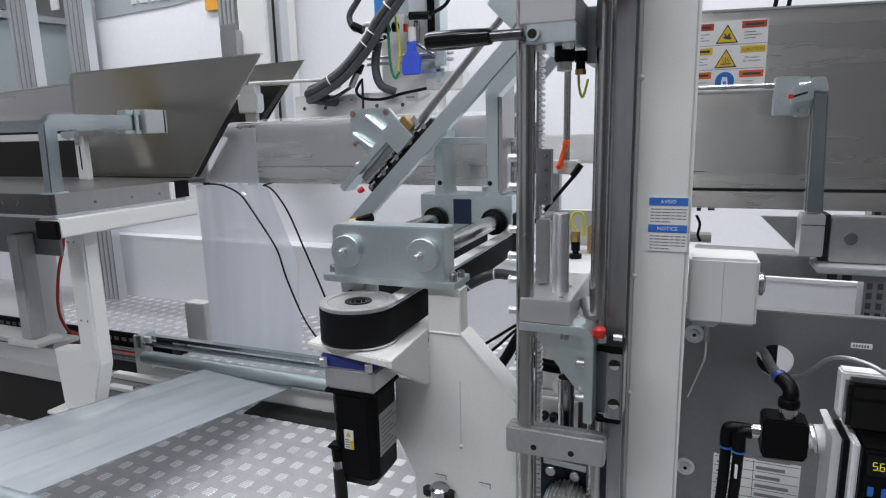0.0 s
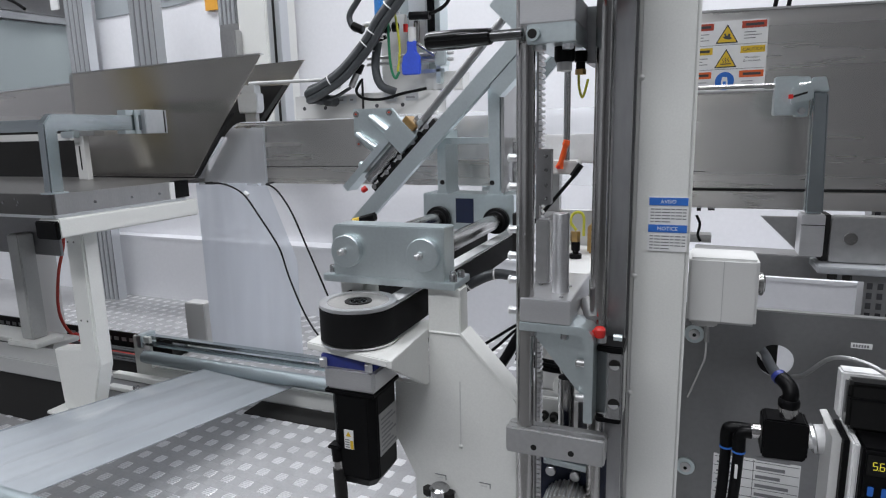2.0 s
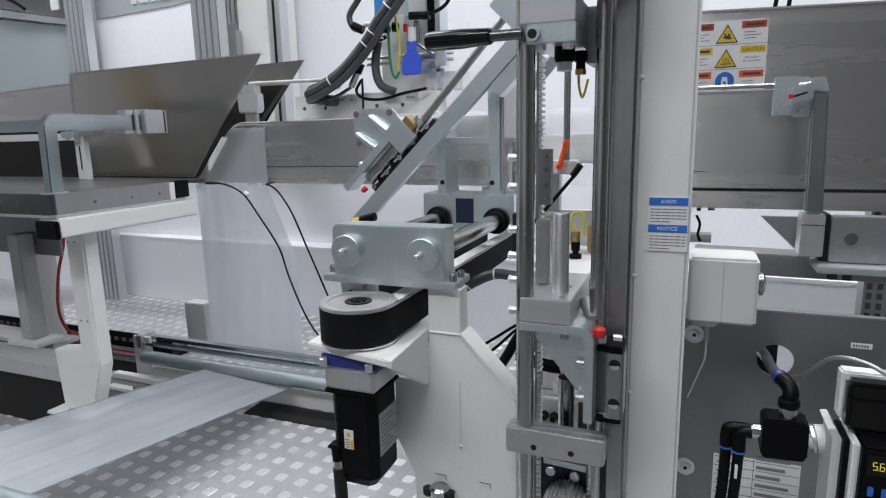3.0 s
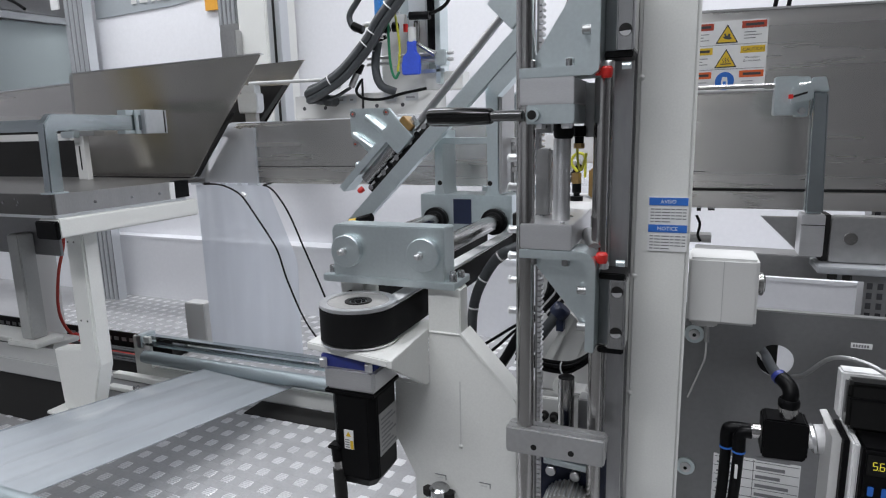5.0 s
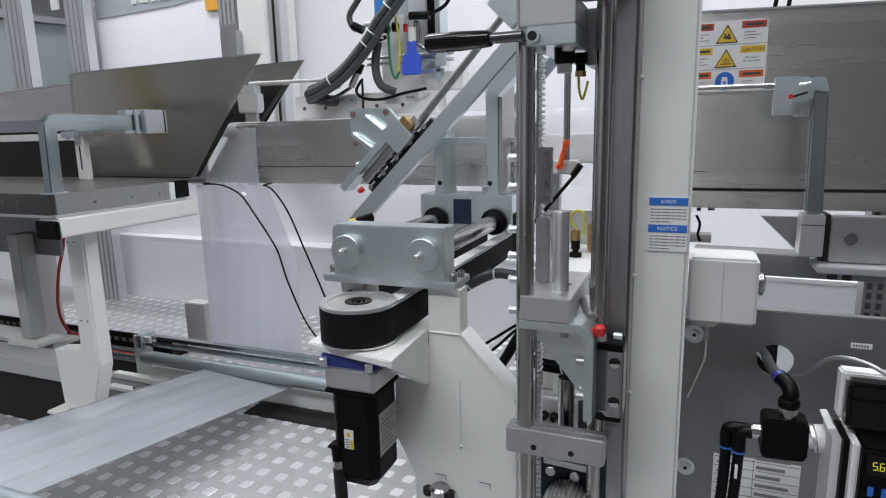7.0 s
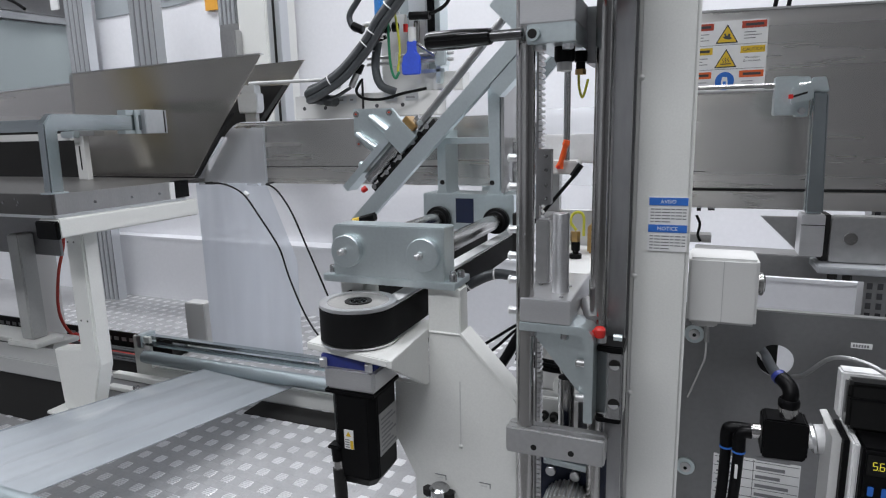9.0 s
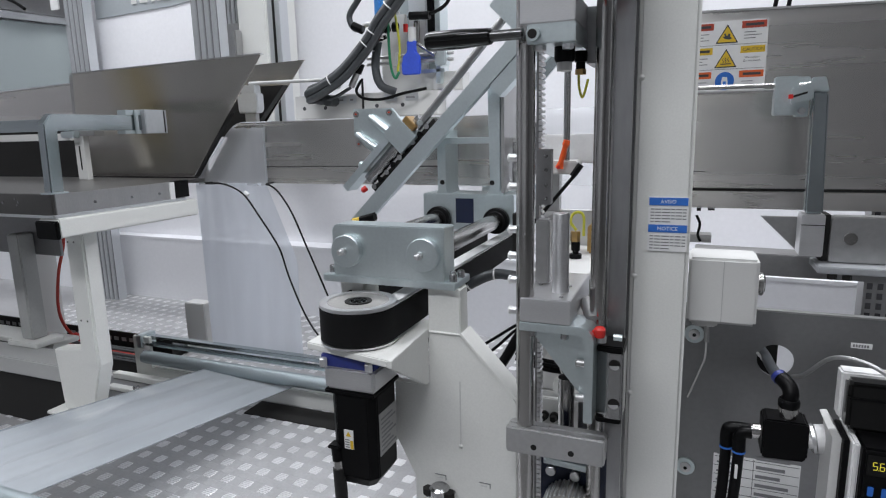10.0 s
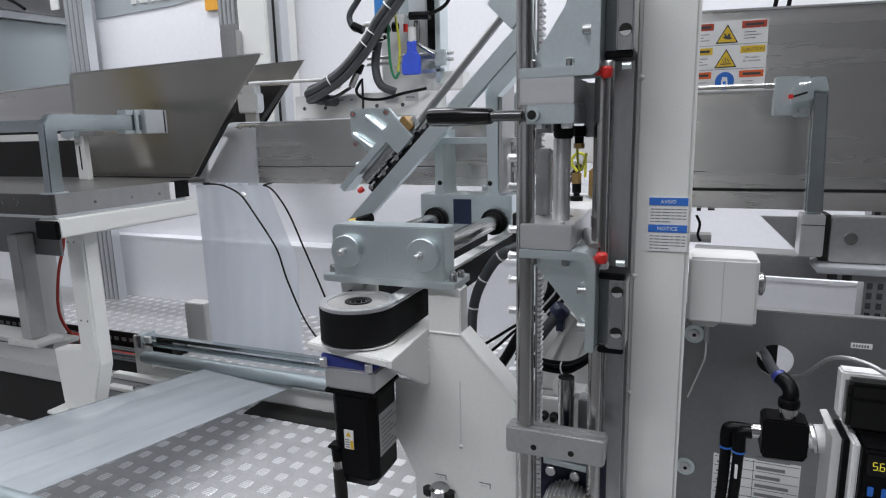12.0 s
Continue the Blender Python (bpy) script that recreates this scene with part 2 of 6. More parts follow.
def words(text, x, y, z, size, material, parent, facing=None):
    cu = bpy.data.curves.new("lettering", "FONT")
    cu.body, cu.size, cu.align_x, cu.extrude = text, size, "CENTER", 0.0002
    tmp = new("lettering_source", cu)
    bpy.context.view_layer.update()
    me = bpy.data.meshes.new_from_object(tmp.evaluated_get(bpy.context.evaluated_depsgraph_get()))
    bpy.data.objects.remove(tmp)
    bpy.data.curves.remove(cu)
    base = ORIGIN[parent.name]
    me.transform(Matrix.Translation((x - base[0], y - base[1], z - base[2])) @ (facing or pose(0, 0, 0, 90, 0, 0)))
    me.materials.clear()
    me.materials.append(material)
    ob = new("lettering", me)
    ob.parent = parent
    ORIGIN[ob.name] = base
    return ob


def hexbolt(x, y, z, r, h, axis="z"):
    d = {"z": (0, 0, 1), "y": (0, -1, 0), "x": (1, 0, 0)}[axis]
    e = (x + d[0] * h, y + d[1] * h, z + d[2] * h)
    return lathe((x, y, z), e, [(0, r), (0.85, r), (1, r * 0.85)], 12)


def disc(x, y, z, r, h, seg=24):
    """A flat round piece that faces the front."""
    return cyl((x, y, z), (x, y - h, z), r, seg)

# ---- setting ----
# Unseen floor, kept dark to limit bounce light.
solo("ground", box(-7, 5, -4, 6, -0.12, -0.03), HALLFLOOR, "unseen dark hall floor around the machine, holds bounce light down", "floor", kind="structure")
# Plate ends short, out of view, so less light bounces onto low parts.
FLOOR = solo("floor", box(-5.2, 2.5, 0.72, 2.6138, -0.03, 0.0), TREAD, "aluminium tread plate floor inside the machine guard", "floor", kind="structure")
solo("wall_north", box(-7, 5, 2.62, 2.72, 0.0, 3.4), WALL, "smooth white wall panels behind the machine", "wall", kind="structure")
solo("wall_plinth", [prism([(-4.4, 2.589), (5, 2.2866), (5, 2.6195), (-4.4, 2.6195)], "z", 0.0, 0.343), prism([(-4.4, 2.587), (5, 2.2846), (5, 2.6195), (-4.4, 2.6195)], "z", 0.3432, 0.356)], PLINTH, "low pale grey plinth with a lip along the wall", "plinth", kind="structure")
# Unseen closing walls and ceiling; their tones are picked to shape metal reflections.
solo("wall_south", [box(-7, -2.4, -4.1, -4.0, -0.03, 3.4), box(-2.4, 0.6, -4.1, -4.02, -0.03, 3.4)], HALLWALL, "unseen grey closing wall, toned for metal reflections", "wall", kind="structure")
solo("wall_southeast", box(0.6, 5, -4.1, -4.01, -0.03, 3.4), DARKWALL, "unseen dark closing wall that darkens metal reflections", "wall", kind="structure")
solo("wall_west", box(-7.1, -7.0, -4, 6, -0.03, 3.4), WALL, "unseen white closing wall that brightens metal reflections", "wall", kind="structure")
solo("wall_east", box(5.0, 5.1, -4, 6, -0.03, 3.4), DARKWALL, "unseen dark closing wall that darkens metal reflections", "wall", kind="structure")
solo("ceiling", box(-7, 5, -4, 6, 3.4, 3.5), HALLWALL, "unseen grey closing ceiling, toned for metal reflections", "ceiling", kind="structure")


# ---- column, rail, guide posts ----
def machine_column():
    t = thing("machine_column", (-0.044, 1.2, 0), "white-painted square steel column of the machine frame", "column")
    part("upright", box(-0.094, 0.005, 1.15, 1.25, 0, 1.75), PAINT, t, bev=0.007, seg=3)
    part("foot_plate", box(-0.12, 0.03, 1.12, 1.28, 0, 0.012), PAINT, t, bev=0.002)
    for z in (0.40, 0.63, 0.985):
        part("weld_spot", lathe((-0.086, 1.151, z), (-0.086, 1.147, z), [(0, 0.006), (0.6, 0.004), (1, 0.001)], 10), PAINT, t)


def notice_label():
    t = thing("notice_label", (-0.032, 1.149, 0.68), "white and blue two-part notice sticker on the white column", "sticker")
    x0, x1 = -0.0665, 0.0005
    part("paper", box(x0, x1, 1.1475, 1.1498, 0.680, 0.778), LABEL, t)
    for z, head in ((0.762, "AVISO"), (0.7135, "NOTICE")):
        part("header", box(x0 + 0.001, x1 - 0.001, 1.1465, 1.1475, z + 0.001, z + 0.0145), LBLUE, t, "blue heading band")
        words(head, -0.033, 1.1463, z + 0.0045, 0.0095, LABEL, t)
        k = 0
        for i in range(5):
            w = (0.056, 0.060, 0.058, 0.060, 0.030)[i]
            x = x0 + 0.004
            while x < x0 + 0.003 + w:
                run = 0.006 + 0.004 * ((k * 7) % 3)
                part("text_bar", box(x, min(x + run, x1 - 0.003), 1.1471, 1.1475, z - 0.0070 - i * 0.0056, z - 0.0052 - i * 0.0056), GREYINK, t)
                x += run + 0.0016
                k += 1


def linear_rail():
    t = thing("linear_rail", (-0.11, 1.12, 0), "dark ground steel linear rail bolted to the column side", "guide rail")
    part("rail", prism([(-0.126, 1.095), (-0.096, 1.095), (-0.096, 1.112), (-0.100, 1.120), (-0.100, 1.145), (-0.122, 1.145), (-0.122, 1.120), (-0.126, 1.112)], "z", 0.05, 1.75), RAILGREY, t, bev=0.0012)
    part("backing_bar", box(-0.150, -0.0945, 1.1455, 1.215, 0.05, 1.75), CARR, t, "grey steel backing bar", bev=0.002)
    # Bright bar stands for the pale wall showing in the gap beside the rail.
    part("gap_strip", box(-0.1335, -0.1275, 1.130, 1.145, 0.05, 1.75), ALU, t, "bright narrow strip standing for the pale gap beside the rail", bev=0.001)


def guide_posts():
    for x, y, r, a, b in ((-0.2585, 1.017, 0.0152, 0.0, 1.75), (-0.142, 1.075, 0.0135, 0.0, 1.75)):
        solo("guide_post", lathe((x, y, a), (x, y, b), [(0, r), (1, r)], 40), CHROME, "polished round steel guide post of the sealing jaws", "guide post", group="jaw guide posts")
    t = thing("stud_strip", (-0.29, 1.10, 0), "narrow steel strip with pale domed studs beside the guide post", "stud strip")
    part("strip", box(-0.297, -0.286, 1.097, 1.112, 0.0, 1.2), SHEET, t)
    for z in (0.56, 0.62, 0.667, 0.717, 0.797, 0.85):
        part("shank", cyl((-0.296, 1.10, z), (-0.308, 1.10, z), 0.0075, 16), ALU, t)
        part("cap", lathe((-0.308, 1.10, z), (-0.3135, 1.10, z), [(0, 0.0085), (0.5, 0.0085), (1, 0.005)], 16), WHITEPL, t)


def toothed_rack():
    t = thing("toothed_rack", (-0.262, 1.145, 0), "pale toothed belt strand running upright behind the guide post", "toothed belt")
    part("strand", box(-0.2690, -0.2640, 1.135, 1.155, 0.1, 1.7), PANELGREY, t)
    teeth = [prism([(-0.2640, z), (-0.2580, z + 0.0006), (-0.2560, z + 0.0038), (-0.2580, z + 0.0072), (-0.2640, z + 0.0080)], "y", 1.132, 1.155) for z in [0.1 + 0.0105 * i for i in range(150)]]
    tagged(part("teeth", teeth, ALU, t, "even row of small belt teeth"), kind="stuff")


def crossbar():
    t = thing("crossbar", (-0.2, 1.06, 0.32), "milled aluminium crossbar clamped on both guide posts", "crossbar")
    part("bar", [box(-0.290, -0.114, 0.997, 1.0155, 0.320, 0.3705), box(-0.290, -0.114, 1.0165, 1.036, 0.320, 0.3700), box(-0.165, -0.118, 1.036, 1.10, 0.322, 0.335)], CROSSALU, t, bev=0.003)
    for x in (-0.238, -0.171):
        part("bolt_hole", disc(x, 0.9972, 0.337, 0.0055, 0.0006, 16), DARK, t, "dark counterbored bolt hole")


def lower_drive():
    t = thing("toothed_pulley", (-0.2, 1.1, 0.15), "ribbed grey belt wheel with dark blue bracket under the crossbar", "belt wheel")
    part("wheel", cyl((-0.188, 1.03, 0.186), (-0.188, 1.085, 0.186), 0.045, 48), PULLEY, t)
    for i in range(32):
        a = 2 * math.pi * i / 32
        part("rib", turned(box(-0.0016, 0.0016, 1.03, 1.085, 0.0445, 0.0475), Matrix.Translation((-0.188, 0, 0.186)) @ Matrix.Rotation(a, 4, "Y")), ALU, t)
    part("bracket", prism([(-0.245, 0.10), (-0.245, 0.312), (-0.12, 0.300), (-0.12, 0.10)], "y", 1.09, 1.105), NAVY, t, "dark navy steel bracket", bev=0.002)
    part("bracket_lip", prism([(-0.238, 0.262), (-0.238, 0.276), (-0.13, 0.268), (-0.13, 0.256)], "y", 1.078, 1.0895), ZINC, t, bev=0.001)
    for x, z in ((-0.224, 0.246), (-0.177, 0.243)):
        part("bolt", hexbolt(x, 1.09, z, 0.010, 0.012, "y"), ALU, t)


def jaw_bolts(t, pts, r=0.004):
    for x, y, z in pts:
        part("bolt", lathe((x, y, z), (x, y, z + 0.0025), [(0, r), (0.7, r), (1, r * 0.7)], 12), CARR, t)


def carriage_block(t, z0, z1, cap_z, cap_side, bores):
    b = part("carriage", [prism([(-0.139, 1.052), (-0.117, 1.0315), (-0.093, 1.0315), (-0.090, 1.036), (-0.090, 1.094), (-0.139, 1.094)], "z", z0, z1)], CARR, t, "ground steel rail carriage", bev=0.0015)
    part("end_cap", box(-0.136, -0.092, 1.036, 1.094, z0 - 0.011, z0), BLACK, b, bev=0.002)
    part("end_cap", box(-0.136, -0.092, 1.036, 1.094, z1, z1 + 0.011), BLACK, b, bev=0.002)
    for z in bores:
        # Flat dark disc imitates the shaded bore.
        part("counterbore", disc(-0.1045, 1.0317, z, 0.0100, 0.0007, 24), DARK, b)
        # Not a screw: a bright crescent imitates the lit bore wall.
        part("screw", prism([(-0.1045 + 0.0094 * math.cos(a), z + 0.0094 * math.sin(a)) for a in [radians(-170 + 18 * i) for i in range(9)]] + [(-0.097, z - 0.0008), (-0.111, z - 0.0022)], "y", 1.0304, 1.0310), ALU, b, "bright crescent painted for the lit lower bore wall")
    s = cap_side
    part("nipple", hexbolt(-0.128, 1.03, cap_z - 0.013 * s - 0.006, 0.0085, 0.012), ALU, b)
    part("red_cap", [lathe((-0.130, 1.022, cap_z - 0.008), (-0.130, 1.022, cap_z + 0.010), [(0, 0.008), (0.3, 0.0098), (0.8, 0.0098), (1, 0.007)], 16), box(-0.147, -0.130, 1.018, 1.026, cap_z - 0.004, cap_z + 0.003)], RED, b, "red plastic plug")
    part("lug", [cyl((-0.108, 1.035, cap_z - 0.010 * s), (-0.094, 1.035, cap_z - 0.010 * s), 0.006, 12)], ZINC, b)


def lower_jaw():
    t = thing("lower_jaw", (-0.2, 1.05, 0.70), "lower sealing jaw with aluminium block and zinc angle bracket", "sealing jaw")
    part("block", box(-0.264, -0.177, 1.0, 1.21, 0.701, 0.744), ALU, t, "milled aluminium jaw block", bev=0.0015)
    jaw_bolts(t, ((-0.250, 1.02, 0.744), (-0.196, 1.02, 0.744), (-0.250, 1.10, 0.744), (-0.196, 1.10, 0.744)))
    p = part("guide_pin", lathe((-0.206, 1.06, 0.744), (-0.206, 1.06, 0.886), [(0, 0.0148), (0.97, 0.0148), (1, 0.013)], 32), ALU, t, "round aluminium guide pin")
    part("pin_collar", cyl((-0.206, 1.06, 0.744), (-0.206, 1.06, 0.766), 0.0152, 32), ALU, p)
    part("angle_plate", prism([(-0.266, 0.700), (-0.160, 0.700), (-0.148, 0.696), (-0.140, 0.687), (-0.137, 0.675), (-0.137, 0.527), (-0.152, 0.527), (-0.152, 0.672), (-0.156, 0.680), (-0.164, 0.6845), (-0.266, 0.6845)], "y", 1.0, 1.075), ZINC, t, bev=0.001)
    part("gusset", prism([(-0.252, 0.6845), (-0.152, 0.6845), (-0.152, 0.556), (-0.160, 0.566), (-0.243, 0.668)], "y", 1.025, 1.037), ZINC, t, bev=0.001)
    for x in (-0.244, -0.188):
        part("bolt", lathe((x, 1.012, 0.6845), (x, 1.012, 0.6725), [(0, 0.007), (0.9, 0.007), (1, 0.0055)], 14), CARR, t)
    for z in (0.632, 0.568):
        part("bolt", lathe((-0.152, 1.012, z), (-0.168, 1.012, z), [(0, 0.007), (0.9, 0.007), (1, 0.0055)], 14), SHEET, t)
    pl = part("belt_clamp_plate", [box(-0.2625, -0.2355, 1.108, 1.130, 0.894, 0.995), box(-0.2625, -0.2575, 1.110, 1.130, 0.866, 0.894)], PANELGREY, t, "dark grey belt clamp plate", bev=0.001)
    for z in (0.906, 0.930, 0.958, 0.983):
        part("bolt", disc(-0.244, 1.1078, z, 0.0035, 0.002, 12), CARR, pl)
    part("belt_clamp_block", box(-0.2625, -0.236, 1.106, 1.131, 0.7445, 0.866), SHEET, t, "grey belt clamp block", bev=0.003)
    part("round_cover", cyl((-0.168, 1.12, 0.712), (-0.148, 1.06, 0.694), 0.012, 20), SHEET, t)
    part("rear_base", box(-0.296, -0.178, 1.211, 1.52, 0.728, 0.7435), BOXGREY, t, "pale rear base plate", bev=0.002)
    rb = part("rear_block", box(-0.332, -0.301, 1.40, 1.50, 0.728, 0.83), SHEET, t, "grey rear jaw block", bev=0.002)
    vv = part("rear_valve", box(-0.215, -0.178, 1.42, 1.48, 0.744, 0.81), BRASS, t, "brass valve", bev=0.004)
    part("valve_cap", lathe((-0.231, 1.36, 0.744), (-0.231, 1.36, 0.782), [(0, 0.014), (0.25, 0.014), (0.27, 0.007), (0.45, 0.007), (0.47, 0.010), (1, 0.010)], 18), BLACK, vv)
    part("brass_nut", cyl((-0.232, 1.36, 0.782), (-0.232, 1.36, 0.805), 0.011, 6), BRASS, vv)
    part("yellow_loop", pipe([(-0.230, 1.36, 0.8071), (-0.2429, 1.36, 0.8258), (-0.2382, 1.36, 0.8425), (-0.2258, 1.36, 0.8479), (-0.2144, 1.36, 0.8381), (-0.2135, 1.36, 0.795)], 0.0031), YELLOW, vv, "yellow hose loop")
    carriage_block(t, 0.527, 0.648, 0.687, 1, (0.556, 0.628))
    return t


def upper_jaw():
    t = thing("upper_jaw", (-0.2, 1.05, 0.91), "upper sealing jaw with zinc slab and black clamping handle", "sealing jaw")
    part("slab", box(-0.254, -0.176, 1.0, 1.20, 0.909, 0.9395), ZINC, t, bev=0.0015)
    part("block", box(-0.265, -0.177, 1.0, 1.21, 0.9395, 0.982), ALU, t, "milled aluminium jaw block", bev=0.0015)
    part("angle_plate", prism([(-0.266, 0.982), (-0.150, 0.982), (-0.140, 0.988), (-0.1385, 1.0), (-0.1385, 1.22), (-0.153, 1.22), (-0.153, 1.012), (-0.157, 1.003), (-0.166, 0.998), (-0.266, 0.998)], "y", 1.0, 1.075), ZINC, t, bev=0.001)
    part("gusset", prism([(-0.252, 1.010), (-0.252, 0.998), (-0.153, 0.998), (-0.153, 1.20), (-0.168, 1.165), (-0.190, 1.105), (-0.243, 1.022)], "y", 1.025, 1.037), ZINC, t, bev=0.001)
    for x in (-0.246, -0.186):
        part("bolt", lathe((x, 1.012, 0.998), (x, 1.012, 1.011), [(0, 0.007), (0.9, 0.007), (1, 0.0055)], 14), CARR, t)
    part("bolt", lathe((-0.153, 1.012, 1.052), (-0.168, 1.012, 1.052), [(0, 0.007), (0.9, 0.007), (1, 0.0055)], 14), SHEET, t)
    part("socket", [lathe((-0.204, 1.06, 0.909), (-0.204, 1.06, 0.884), [(0, 0.017), (0.8, 0.017), (1, 0.0145)], 28)], BLACK, t, "black rubber socket")
    part("clear_nut", cyl((-0.204, 1.06, 0.884), (-0.204, 1.06, 0.870), 0.0125, 24), BOXGREY, t)
    for x in (-0.238, -0.193):
        part("nut", lathe((x, 1.03, 0.909), (x, 1.03, 0.901), [(0, 0.0095), (0.8, 0.0095), (1, 0.008)], 6), ALU, t)
    carriage_block(t, 1.020, 1.155, 0.986, -1, (1.050, 1.124))
    h = part("handle_arm", [lathe((-0.2545, 0.9790, 0.9230), (-0.312, 0.9843, 0.9236), [(0, 0.0088), (1, 0.0088)], 20)], DARKSTEEL, t, "dark steel handle shank")
    part("grip", lathe((-0.3075, 0.9835, 0.9236), (-0.4263, 1.0023, 0.9255), [(0, 0.0112), (0.012, 0.0128), (0.05, 0.0135), (0.35, 0.0152), (0.45, 0.0160), (0.93, 0.0162), (0.985, 0.0152), (1, 0.0130)], 32), GRIP, h, "glossy black handle grip")
    part("boss", [cyl((-0.242, 0.9995, 0.9235), (-0.242, 0.990, 0.9235), 0.0110, 28)], ZINC, t)
    part("rear_body", box(-0.178, -0.150, 1.11, 1.20, 0.885, 0.978), PANELGREY, t, "dark grey rear body of the jaw", bev=0.002)
    part("rear_cover", box(-0.174, -0.152, 1.211, 1.26, 0.865, 1.05), PANELGREY, t, bev=0.002)
    part("black_wire", pipe([(-0.185, 1.06, 1.13), (-0.203, 1.06, 1.095), (-0.208, 1.06, 1.06), (-0.20, 1.05, 1.03)], 0.0028), BLACK, t)
    part("boss_hole", disc(-0.2425, 0.9899, 0.9235, 0.0075, 0.0006, 24), DARK, t)
    f = part("wire_fitting", [lathe((-0.184, 1.10, 0.905), (-0.184, 1.10, 0.875), [(0, 0.011), (0.6, 0.011), (0.62, 0.008), (1, 0.008)], 16)], BLACK, t)
    part("brass_nut", cyl((-0.184, 1.10, 0.875), (-0.184, 1.10, 0.866), 0.0095, 6), BRASS, f)
    part("wire", [pipe([(-0.187, 1.10, 0.868), (-0.186, 1.10, 0.845), (-0.180, 1.10, 0.828), (-0.174, 1.10, 0.845), (-0.171, 1.10, 0.858)], 0.0022)], YELLOW, f)
    return t


# ---- belt drive ----
def pedestal():
    t = thing("pedestal", (-0.4, 1.1, 0), "white-painted welded steel pedestal carrying the guide shafts", "pedestal")
    part("side_plate", prism([(-0.465, 0.602), (-0.398, 0.602), (-0.398, 0.510), (-0.292, 0.398), (-0.285, 0.385), (-0.285, 0.0), (-0.505, 0.0), (-0.505, 0.19), (-0.545, 0.27), (-0.545, 0.40), (-0.468, 0.40)], "y", 1.06, 1.075), PAINT, t, bev=0.002)
    part("body", [box(-0.463, -0.402, 1.075, 1.115, 0.45, 0.601), box(-0.47, -0.30, 1.075, 1.115, 0.0, 0.40)], PAINT, t, bev=0.003)
    part("sloped_flange", prism([(-0.400, 0.512), (-0.397, 0.516), (-0.282, 0.394), (-0.286, 0.390)], "y", 1.057, 1.112), PAINT, t, bev=0.001)
    part("left_pillar", box(-0.672, -0.615, 1.075, 1.14, 0.508, 0.601), PAINT, t, bev=0.003)
    part("weld_seam", cyl((-0.464, 1.060, 0.512), (-0.400, 1.060, 0.512), 0.0025, 8), PAINT, t)
    part("weld_seam", cyl((-0.545, 1.060, 0.404), (-0.470, 1.060, 0.404), 0.0025, 8), PAINT, t)
    part("weld_seam", box(-0.4025, -0.4005, 1.0585, 1.0605, 0.28, 0.415), BOXGREY, t)
    for x in (-0.447, -0.352):
        part("slot", [box(x - 0.012, x + 0.012, 1.0588, 1.0602, 0.2045, 0.2060), box(x + 0.0105, x + 0.012, 1.0588, 1.0602, 0.195, 0.2060)], GREYINK, t)
    for x in (-0.447, -0.352):
        part("mark", [box(x - 0.008 + 0.0028 * i, x - 0.0062 + 0.0028 * i, 1.0590, 1.0602, 0.1975, 0.1995) for i in range(5)], BOXGREY, t)
    part("weld_bead", lathe((-0.4015, 1.0602, 0.277), (-0.4015, 1.0575, 0.277), [(0, 0.005), (1, 0.002)], 10), PAINT, t)
    part("levelling_plate", prism([(-0.468, 1.02), (-0.412, 1.02), (-0.412, 1.058), (-0.468, 1.058)], "z", 0.172, 0.180), CARR, t, bev=0.003)
    foot = part("levelling_bolt", lathe((-0.44, 1.035, 0.10), (-0.44, 1.035, 0.196), [(0, 0.012), (0.8, 0.012), (0.81, 0.021), (0.95, 0.021), (1, 0.016)], 16), CARR, t)
    for x in (-0.463, -0.418):
        part("levelling_nut", cyl((x, 1.03, 0.178), (x, 1.03, 0.19), 0.012, 6), DARK, foot)


def shaft_block():
    t = thing("shaft_block", (-0.55, 1.09, 0.60), "zinc-plated steel end block holding two guide shafts", "end block")
    part("body", prism([(-0.670, 0.617), (-0.425, 0.617), (-0.425, 0.722), (-0.661, 0.722), (-0.670, 0.712)], "y", 1.05, 1.105), ZINC, t, bev=0.002)
    part("foot_flange", [box(-0.695, -0.404, 1.047, 1.135, 0.6025, 0.6175)], ZINC, t, bev=0.0015)
    for x in (-0.633, -0.4655):
        d = part("end_disc", lathe((x, 1.05, 0.6695), (x, 1.036, 0.6695), [(0, 0.033), (0.9, 0.033), (1, 0.0315)], 40), ZINC, t)
        part("bolt", [lathe((x - 0.004, 1.036, 0.6695), (x - 0.004, 1.018, 0.6695), [(0, 0.0075), (0.5, 0.0075), (0.52, 0.0055), (0.9, 0.0055), (1, 0.004)], 16)], ALU, d)
    for x, y in ((-0.684, 1.07), (-0.412, 1.062), (-0.410, 1.10), (-0.422, 1.085)):
        part("screw", lathe((x, y, 0.6175), (x, y, 0.632), [(0, 0.0075), (0.85, 0.0075), (1, 0.006)], 14), CARR, t)
    for x in (-0.6255, -0.463):
        part("guide_shaft", lathe((x, 1.105, 0.6695), (x, 2.02, 0.6695), [(0, 0.020), (1, 0.020)], 36), CHROME, t, "polished round guide shaft")
    part("far_block", box(-0.67, -0.425, 2.02, 2.07, 0.60, 0.72), ZINC, t, bev=0.002)


PC = (-0.5755, 0.9805)
PR = 0.0705


